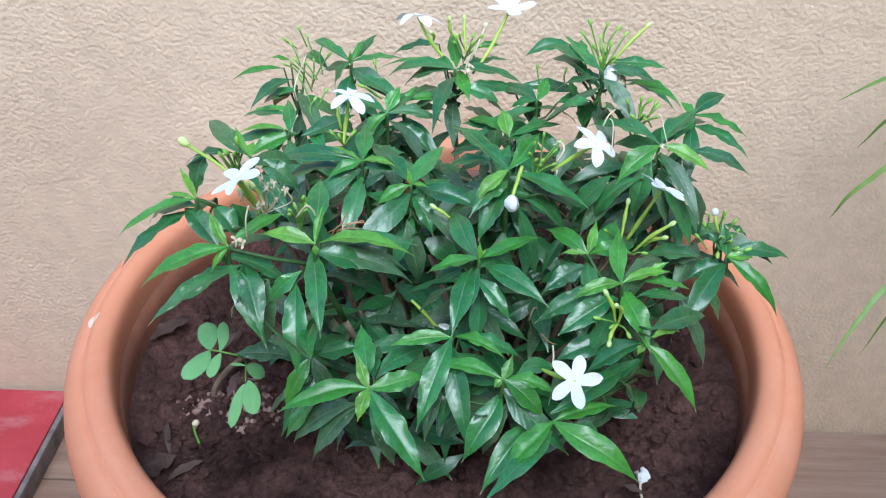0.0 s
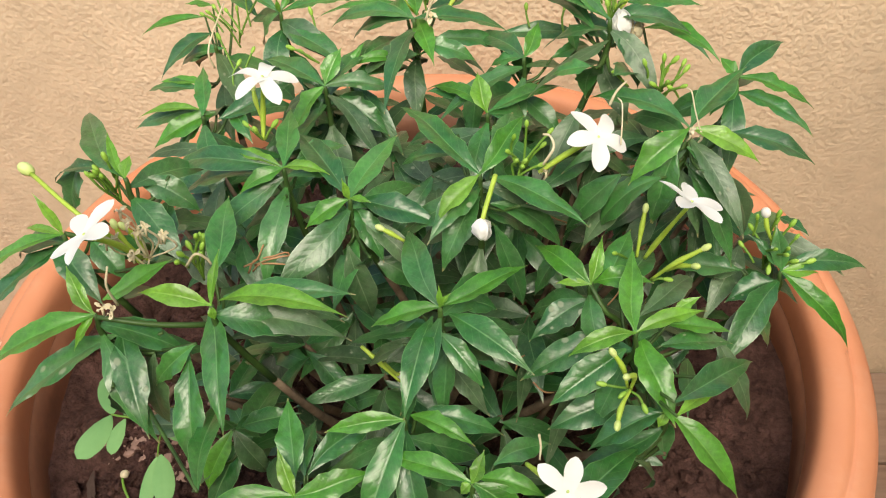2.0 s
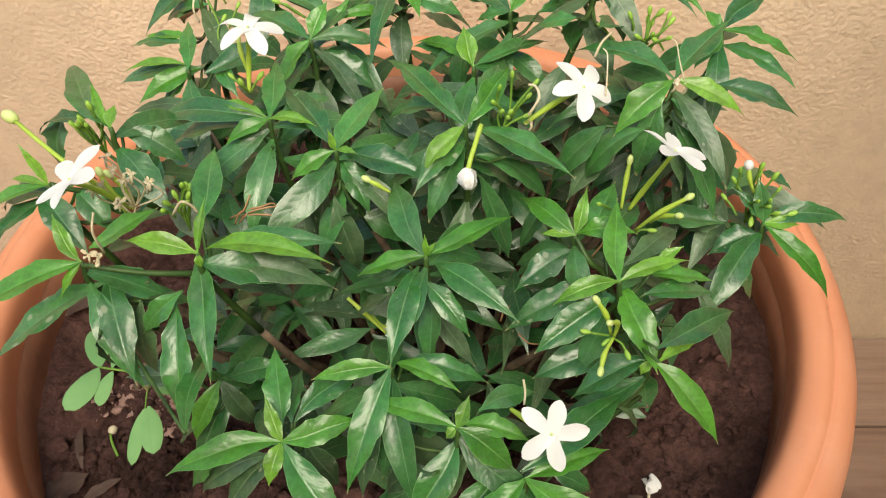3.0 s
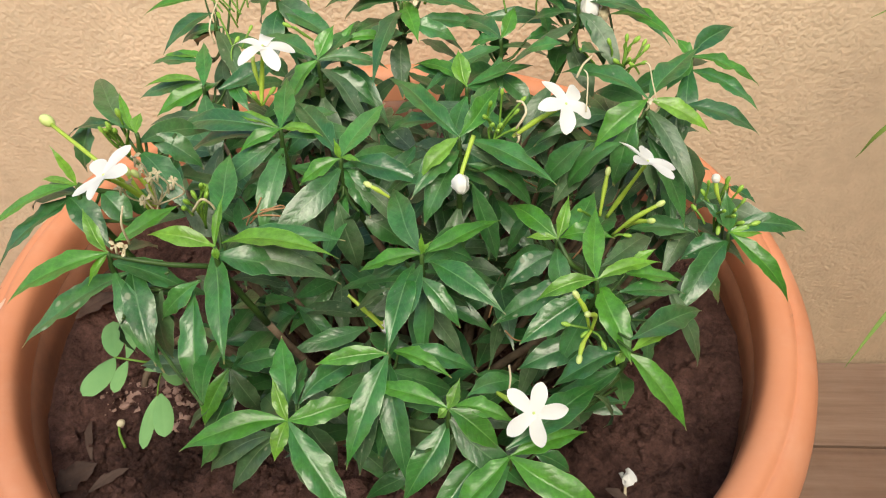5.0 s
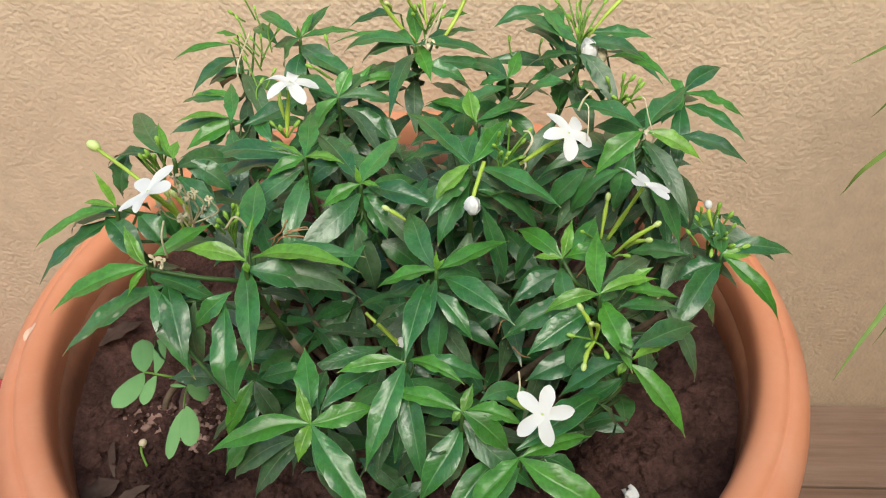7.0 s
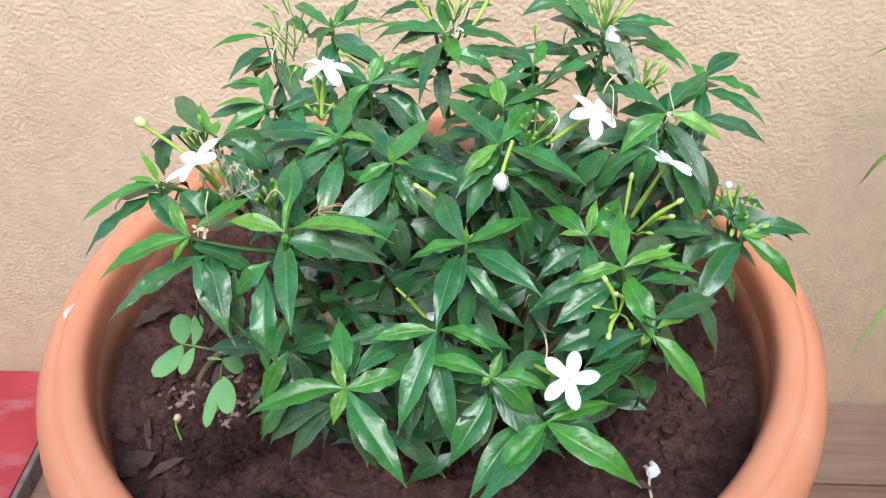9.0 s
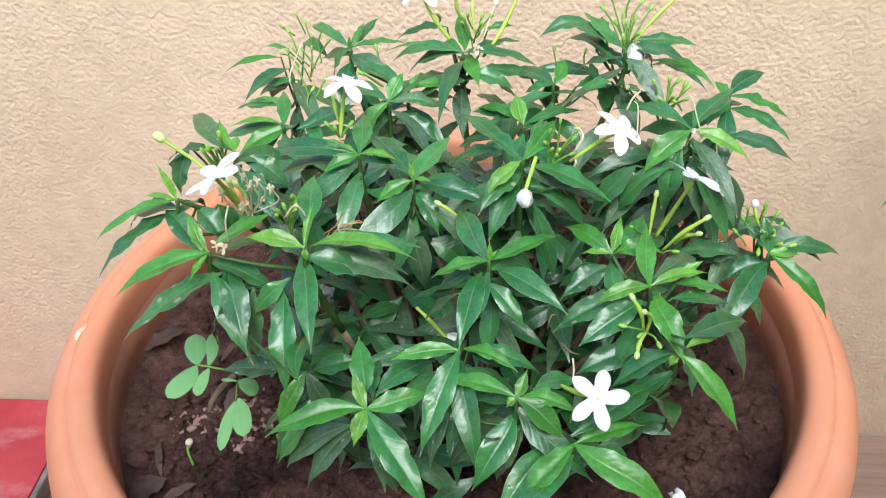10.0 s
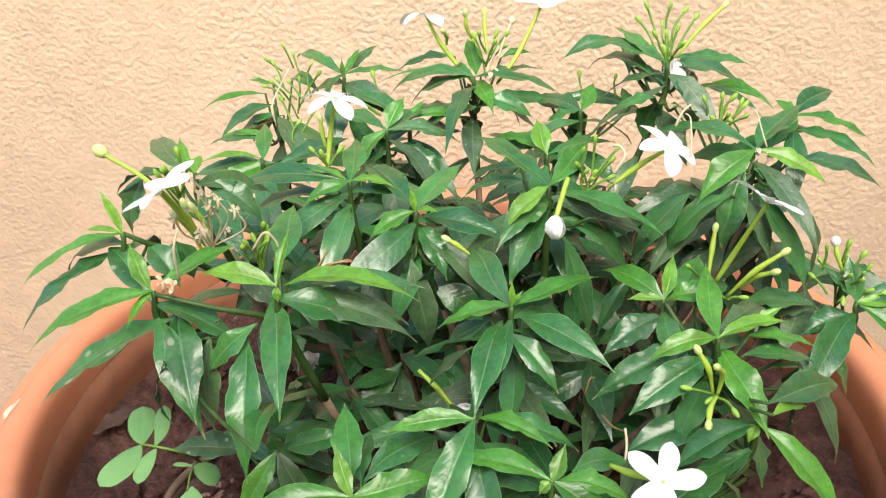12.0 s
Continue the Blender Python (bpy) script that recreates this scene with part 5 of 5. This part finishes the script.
def drooping_flower(centre, hang, radius, tube_line, mat, label):
    """A closed or withered flower: petals folded together below their tube."""
    c, h = Vector(centre), Vector(hang).normalized()
    head = part("closed_flower", tube(bezier([*tube_line, c - h * radius * 0.7], 10), (0.0012, 0.0011), 8), LIME, plant, label)
    a = h.cross(Vector((0.3, 0.2, 1))).normalized()
    b = h.cross(a)
    for k in range(5):
        w = radians(72 * k + 15)
        way = a * math.cos(w) + b * math.sin(w)
        pts, faces, uvs = blade_shape(c - h * radius, c + h * radius * (0.95 + 0.1 * (k % 2)) + way * radius * 0.25, radius * 1.5, arch=0.30, fold=-0.35, roll=10, wide=0.55, tail=0.55,
                                      steps=10, wavy=0.14, up=way, seed=k)
        part("petal", (pts, faces), mat, head)


drooping_flower((0.0452, 0.4245, 0.6500), (-0.05, -0.25, -0.95), 0.0056, [(0.0514, 0.4448, 0.6640), (0.0494, 0.4373, 0.6620), (0.0469, 0.4296, 0.6580)], PETAL, "hanging closed white flower on a bent tube")
drooping_flower((0.1172, 0.5490, 0.6770), (0.1, -0.3, -0.9), 0.0085, [(0.1105, 0.5575, 0.6840), (0.1123, 0.5577, 0.6800)], PETAL, "closed white flower hanging among leaves")
drooping_flower((0.1250, 0.5500, 0.6735), (0.3, -0.3, -0.8), 0.0055, [(0.1138, 0.5575, 0.6840), (0.1191, 0.5603, 0.6740)], CREAM, "withered cream flower")
drooping_flower((-0.0880, 0.4800, 0.5310), (0.2, -0.6, 0.3), 0.0072, [(-0.0923, 0.4843, 0.5100), (-0.0914, 0.4847, 0.5180)], PETAL, "small white flower low in the bush")
drooping_flower((0.0048, 0.4096, 0.5560), (0.7, -0.4, -0.2), 0.0055, [(-0.0065, 0.4120, 0.5660), (-0.0014, 0.4103, 0.5600)], PETAL, "fallen white flower caught between leaves")


def withered(points, thick=0.0007, mat=CREAM, label="withered cream flower remains"):
    return part("withered_flower", tube(bezier(points, 12), (thick, thick * 0.8), 6), mat, plant, label)


def blossom(centre, size):
    """A shrivelled blossom: a few crumpled petals round a dry tube."""
    rnd, c = random.Random(int(abs(centre[0]) * 1e5)), Vector(centre)
    head = part("withered_flower", tube(bezier([c - Vector((0.001, 0, 0.005)), c - Vector((0, 0.001, 0.002)), c], 5), (0.0005, 0.0007), 6), CREAM, plant, "small pale withered blossom")
    for k in range(5):
        way = Vector((rnd.uniform(-1, 1), rnd.uniform(-1, 1), rnd.uniform(-0.4, 0.8))).normalized()
        pts, faces, uvs = blade_shape(c, c + way * size * rnd.uniform(1.2, 2.1), size * rnd.uniform(0.8, 1.2), arch=rnd.uniform(-0.3, 0.4), fold=0.5, roll=rnd.uniform(-60, 60), wide=0.6, tail=0.6,
                                      steps=7, wavy=0.5, seed=k, across=ACROSS[::2])
        part("petal", (pts, faces), CREAM, head)


withered([(-0.1032, 0.4074, 0.6520), (-0.1063, 0.4106, 0.6600), (-0.1033, 0.4177, 0.6600), (-0.1051, 0.4175, 0.6620)])
withered([(-0.0841, 0.4025, 0.6500), (-0.0771, 0.4003, 0.6600), (-0.0737, 0.4017, 0.6560), (-0.0725, 0.4020, 0.6520)])
withered([(-0.1093, 0.3820, 0.6480), (-0.1074, 0.3783, 0.6640), (-0.1056, 0.3821, 0.6720)], 0.0006)
withered([(0.1049, 0.4821, 0.6740), (0.1079, 0.4848, 0.6800), (0.1129, 0.4901, 0.6820)], 0.0007)
withered([(0.1085, 0.4600, 0.6680), (0.1089, 0.4654, 0.6760), (0.1090, 0.4723, 0.6820), (0.1073, 0.4758, 0.6830)], 0.0004)
withered([(0.1458, 0.4710, 0.6680), (0.1430, 0.4753, 0.6760), (0.1414, 0.4804, 0.6820), (0.1393, 0.4826, 0.6830)], 0.0004)
withered([(0.0138, 0.5627, 0.6740), (0.0166, 0.5628, 0.6820), (0.0204, 0.5625, 0.6900)], 0.0007)
withered([(-0.1144, 0.5717, 0.6400), (-0.1155, 0.5740, 0.6520), (-0.1106, 0.6036, 0.6640)], 0.0006)
withered([(0.0733, 0.4542, 0.6620), (0.0778, 0.4565, 0.6700), (0.0764, 0.4625, 0.6720), (0.0732, 0.4638, 0.6720)])
withered([(0.0693, 0.3478, 0.6040), (0.0701, 0.3454, 0.5980), (0.0697, 0.3429, 0.5920)], 0.0006)
blossom((-0.1156, 0.3805, 0.6480), 0.0019)
blossom((-0.1116, 0.3794, 0.6470), 0.0020)
blossom((0.0164, 0.5644, 0.6740), 0.0024)
blossom((0.1429, 0.4750, 0.6630), 0.0018)
blossom((0.1483, 0.4748, 0.6620), 0.0017)
blossom((-0.1010, 0.4205, 0.6500), 0.0017)
blossom((0.0750, 0.4584, 0.6540), 0.0018)
for spot, size in (((-0.104, 0.404, 0.682), 0.0017), ((-0.110, 0.402, 0.669), 0.0015), ((-0.099, 0.403, 0.671), 0.0018), ((-0.095, 0.402, 0.674), 0.0020),
                   ((-0.115, 0.402, 0.666), 0.0016), ((-0.105, 0.401, 0.659), 0.0019), ((-0.089, 0.403, 0.669), 0.0016), ((-0.103, 0.403, 0.676), 0.0015)):
    blossom(spot, size)
    withered([spot, Vector(spot) + Vector((0.002, 0.003, -0.010)), (-0.1035, 0.4095, 0.648)], 0.0005)
for line in ([(-0.0696, 0.4294, 0.6160), (-0.0652, 0.4301, 0.6240), (-0.0549, 0.4293, 0.6280), (-0.0482, 0.4317, 0.6280), (-0.0483, 0.4312, 0.6200)],
             [(-0.0677, 0.4306, 0.6160), (-0.0615, 0.4279, 0.6240), (-0.0502, 0.4260, 0.6260), (-0.0488, 0.4301, 0.6200)],
             [(-0.0718, 0.4318, 0.6180), (-0.0634, 0.4286, 0.6260), (-0.0588, 0.4312, 0.6340)],
             [(-0.0659, 0.4309, 0.6200), (-0.0550, 0.4256, 0.6300), (-0.0458, 0.4295, 0.6280), (-0.0468, 0.4297, 0.6220)],
             [(0.0661, 0.4519, 0.6400), (0.0795, 0.4630, 0.6200), (0.0906, 0.4788, 0.6000)],
             [(0.1051, 0.4223, 0.6000), (0.1094, 0.4231, 0.6080), (0.1107, 0.4295, 0.6080)],
             [(0.0605, 0.4015, 0.5750), (0.0621, 0.4007, 0.5850), (0.0650, 0.4055, 0.5820)],
             [(0.0697, 0.4051, 0.5600), (0.0750, 0.4029, 0.5550), (0.0806, 0.4056, 0.5500)]):
    withered(line, 0.00050, DRY, "dry brown flower stalks")

# ---- weed seedling ----
weed = thing("weed_seedling", "light green weed seedling with rounded leaflets in the soil", "weed")


def leaflet(base, end, width, mat=WEED, parent=weed):
    pts, faces, uvs = blade_shape(base, end, width, arch=0.03, fold=0.05, roll=0, wide=0.60, tail=0.50, steps=14, wavy=0.02, seed=3)
    return part("leaflet", (pts, faces), mat, parent)


part("stalk", tube(bezier([(-0.1536, 0.4663, 0.4460), (-0.1401, 0.4278, 0.5000), (-0.1311, 0.3944, 0.5400), (-0.1427, 0.3904, 0.5480), (-0.1502, 0.3917, 0.5480)], 16), (0.0010, 0.0005), 7), STALK, weed)
part("stalk", tube(bezier([(-0.1331, 0.4083, 0.5200), (-0.1263, 0.3858, 0.5350), (-0.1231, 0.3730, 0.5380)], 8), (0.0006, 0.0004), 7), STALK, weed)
leaflet((-0.1495, 0.3917, 0.5480), (-0.1573, 0.4150, 0.5520), 0.0135)
leaflet((-0.1428, 0.3909, 0.5480), (-0.1468, 0.4158, 0.5520), 0.0078)
leaflet((-0.1500, 0.3912, 0.5480), (-0.1610, 0.3671, 0.5460), 0.0140)
leaflet((-0.1419, 0.3890, 0.5480), (-0.1449, 0.3707, 0.5440), 0.0080)
leaflet((-0.1249, 0.3756, 0.5340), (-0.1297, 0.3501, 0.5200), 0.0078)
leaflet((-0.1209, 0.3731, 0.5400), (-0.1130, 0.3483, 0.5360), 0.0112)
leaflet((-0.1293, 0.3951, 0.5300), (-0.1176, 0.3997, 0.5200), 0.0120)
leaflet((-0.1290, 0.3942, 0.5320), (-0.1400, 0.3968, 0.5300), 0.0024)

# ---- litter on the soil ----
fallen = thing("fallen_bud", "fallen pale bud with a yellow stalk lying on the soil", "bud")
part("stalk", tube(bezier([(-0.1732, 0.3930, 0.4500), (-0.1782, 0.4006, 0.4535), (-0.1805, 0.4069, 0.4545)], 8), (0.0009, 0.0008), 7), STALK, fallen)
part("head", ball((-0.1795, 0.4082, 0.4550), 0.0026, 1.1, (0.4, 0.3, 0.1)), CREAM, fallen)
lost = thing("fallen_flower", "fallen white flower lying on the soil", "flower")
part("tube", tube(bezier([(0.1471, 0.3601, 0.4460), (0.1466, 0.3679, 0.4470), (0.1472, 0.3740, 0.4490)], 8), (0.0009, 0.0010), 7), CREAM, lost)
for k in range(5):
    pts, faces, uvs = blade_shape((0.1470, 0.3726, 0.4490), Vector((0.1476, 0.3804, 0.4530)) + Vector((0.005 * math.cos(1.3 * k), 0.002 * math.sin(1.3 * k), 0.003 * math.sin(k * 2.1))), 0.0075,
                                  arch=0.22, fold=-0.2, roll=40 * k, wide=0.6, tail=0.6, steps=9, wavy=0.25, seed=k)
    part("petal", (pts, faces), PETAL, lost)
tagged(part("fallen_petal", blade_shape((0.1419, 0.4849, 0.4480), (0.1506, 0.4810, 0.4500), 0.004, arch=0.1, wide=0.5, tail=0.6, steps=8, wavy=0.15)[:2], PETAL), "small white petal fallen on the soil", "petal")


root = tagged(part("dry_root", tube(bezier([(-0.158, 0.490, 0.448), (-0.168, 0.472, 0.451), (-0.1765, 0.450, 0.449), (-0.1735, 0.434, 0.444)], 12), [0.0022, 0.0024, 0.0026, 0.0026, 0.0028, 0.0027, 0.0026, 0.0025, 0.0024, 0.0022, 0.0020, 0.0017, 0.0012], 8), BARK), "pale brown dry root sticking out of the soil", "root")


def dead_leaf(base, end, width, seed):
    ob = part("dead_leaf", blade_shape(base, end, width, arch=0.10, fold=0.25, roll=10, wide=0.5, tail=0.9, steps=13, wavy=0.2, seed=seed)[:2], DEAD)
    return tagged(ob, "curled dry brown leaf lying on the soil", "leaf", "dead leaves on the soil")


dead_leaf((-0.2446, 0.5016, 0.4500), (-0.2150, 0.5230, 0.4560), 0.014, 1)
dead_leaf((-0.2029, 0.4132, 0.4490), (-0.1925, 0.3839, 0.4490), 0.005, 2)
dead_leaf((-0.2076, 0.3597, 0.4500), (-0.1860, 0.3790, 0.4540), 0.019, 3)
dead_leaf((-0.1875, 0.3617, 0.4480), (-0.1667, 0.3783, 0.4500), 0.007, 4)
dead_leaf((-0.1796, 0.4887, 0.4520), (-0.1675, 0.5095, 0.4580), 0.006, 5)
dead_leaf((0.1349, 0.3721, 0.4480), (0.1483, 0.3640, 0.4490), 0.006, 6)
dead_leaf((-0.1639, 0.4408, 0.4490), (-0.1596, 0.4627, 0.4560), 0.009, 7)


def crumbs(name, mat, spots, low, high, seed, label):
    """Clods scattered over the soil, as one object."""
    rnd, pts, faces = random.Random(seed), [], []
    for cx, cy, spread, many in spots:
        for _ in range(many):
            x, y = rnd.gauss(cx, spread), rnd.gauss(cy, spread)
            if math.hypot(x - POT[0], y - POT[1]) > 0.238:
                continue
            r = low + (high - low) * rnd.random() ** 3.5
            c = Vector((x, y, soil_height(x, y) + r * 0.40))
            bm = bmesh.new()
            bmesh.ops.create_icosphere(bm, subdivisions=1, radius=r)
            for v in bm.verts:
                v.co *= rnd.uniform(0.45, 1.3)
                v.co.z *= 0.6
            n = len(pts)
            bm.verts.index_update()
            pts += [c + v.co for v in bm.verts]
            faces += [tuple(n + v.index for v in f.verts) for f in bm.faces]
            bm.free()
    return tagged(flat(part(name, (pts, faces), mat)), label, "soil", kind="stuff")


crumbs("soil_clods", SOIL, [(POT[0], POT[1], 0.14, 3600), (-0.16, 0.40, 0.05, 1700), (0.0, 0.30, 0.06, 1600), (0.17, 0.40, 0.05, 500)], 0.0007, 0.0052, 5, "small crumbs and clods of dark soil")
crumbs("soil_lumps", SOIL, [(-0.03, 0.285, 0.045, 60), (0.03, 0.30, 0.05, 50), (-0.17, 0.36, 0.05, 40), (-0.20, 0.45, 0.03, 25), (0.17, 0.36, 0.05, 20)], 0.0040, 0.0115, 15, "loose reddish-brown lumps of soil")
RB = (-0.1802, 0.4366, 0.4470)
RC = (-0.1443, 0.4376, 0.4470)
crumbs("rubble", RUBBLE, [(RB[0], RB[1], 0.010, 170), (RC[0], RC[1], 0.011, 220)], 0.0007, 0.0042, 9, "pinkish brick crumbs lying on the soil")

# bright fleck of light on the rim, painted as a thin pale patch
CH = (-0.2574, 0.4670, 0.5030)
glint_angle = math.atan2(CH[1] - POT[1], CH[0] - POT[0])
glint_pts, glint_faces = [], []


def on_rim(w, r):
    z = np.interp(r, [0.2530, 0.2566, 0.2602, 0.2630, 0.2646, 0.2654, 0.2662, 0.2684, 0.2722, 0.2772], [0.5052, 0.5058, 0.5053, 0.5036, 0.5016, 0.5006, 0.5010, 0.5010, 0.499, 0.4938]) + 0.0005
    return (POT[0] + r * math.cos(w), POT[1] + r * math.sin(w), z)


for ring in range(4):
    for k in range(20):
        a = 2 * math.pi * k / 20
        grow = ring / 3 * (1 + 0.10 * math.sin(3 * a + 1) + 0.05 * math.sin(5 * a))
        glint_pts.append(on_rim(glint_angle + 0.024 * grow * math.cos(a) + 0.008 * grow * math.sin(a), 0.2645 + 0.0042 * grow * math.sin(a)))
for ring in range(3):
    for k in range(20):
        glint_faces.append((ring * 20 + k, ring * 20 + (k + 1) % 20, ring * 20 + 20 + (k + 1) % 20, ring * 20 + 20 + k))
part("chip", (glint_pts, glint_faces), GLINT, pot, "pale highlight painted on the rim")

# ---- strap-leaved plant beside the pot ----
strap = thing("strap_leaf_plant", "potted plant with long narrow arching green leaves", "plant")
CROWN = Vector((0.66, 0.62, 0.60))
part("pot", turned([(r, z) for r, z in ((0, FLOOR), (0.085, FLOOR), (0.115, 0.30), (0.122, 0.30), (0.122, 0.33), (0.112, 0.33), (0.108, 0.29), (0.0, 0.285))], 64, (0.79, 0.63)), TERRACOTTA, strap, "plain terracotta pot")
part("stem", tube(bezier([(0.79, 0.63, 0.28), (0.76, 0.63, 0.45), CROWN], 12), (0.011, 0.008), 10), BARK, strap)
for line, wide in (([CROWN, (0.50, 0.655, 0.68), (0.3778, 0.6442, 0.6450), (0.3350, 0.6589, 0.6083)], 0.007),
                   ([CROWN, (0.48, 0.62, 0.67), (0.3744, 0.6131, 0.6300), (0.3480, 0.6270, 0.5800)], 0.006),
                   ([CROWN, (0.47, 0.60, 0.66), (0.3753, 0.5945, 0.6300), (0.3583, 0.6073, 0.5950)], 0.005),
                   ([CROWN, (0.46, 0.615, 0.655), (0.3580, 0.6080, 0.5600), (0.3398, 0.6146, 0.5153)], 0.006),
                   ([CROWN, (0.42, 0.50, 0.67), (0.2950, 0.4200, 0.6080), (0.2680, 0.4000, 0.5850), (0.2498, 0.3847, 0.5571)], 0.0050),
                   ([CROWN, (0.47, 0.56, 0.63), (0.3860, 0.5360, 0.5050), (0.3641, 0.5331, 0.4278)], 0.0050)):
    mid = bezier(line, 20)
    pts, faces = [], []
    for i, p in enumerate(mid):
        t = (mid[min(i + 1, 20)] - mid[max(i - 1, 0)]).normalized()
        s = t.cross(Vector((0.1, -0.5, 1))).normalized()
        n = s.cross(t)
        w = wide * 0.46 * (1 - (i / 20) ** 3 * 0.97) * min(1, 0.5 + i / 8)
        pts += [p - s * w + n * w * 0.35, p, p + s * w + n * w * 0.35]
    for i in range(20):
        for k in range(2):
            faces.append((i * 3 + k, i * 3 + k + 1, i * 3 + k + 4, i * 3 + k + 3))
    part("leaf", (pts, faces), GRASS, strap)
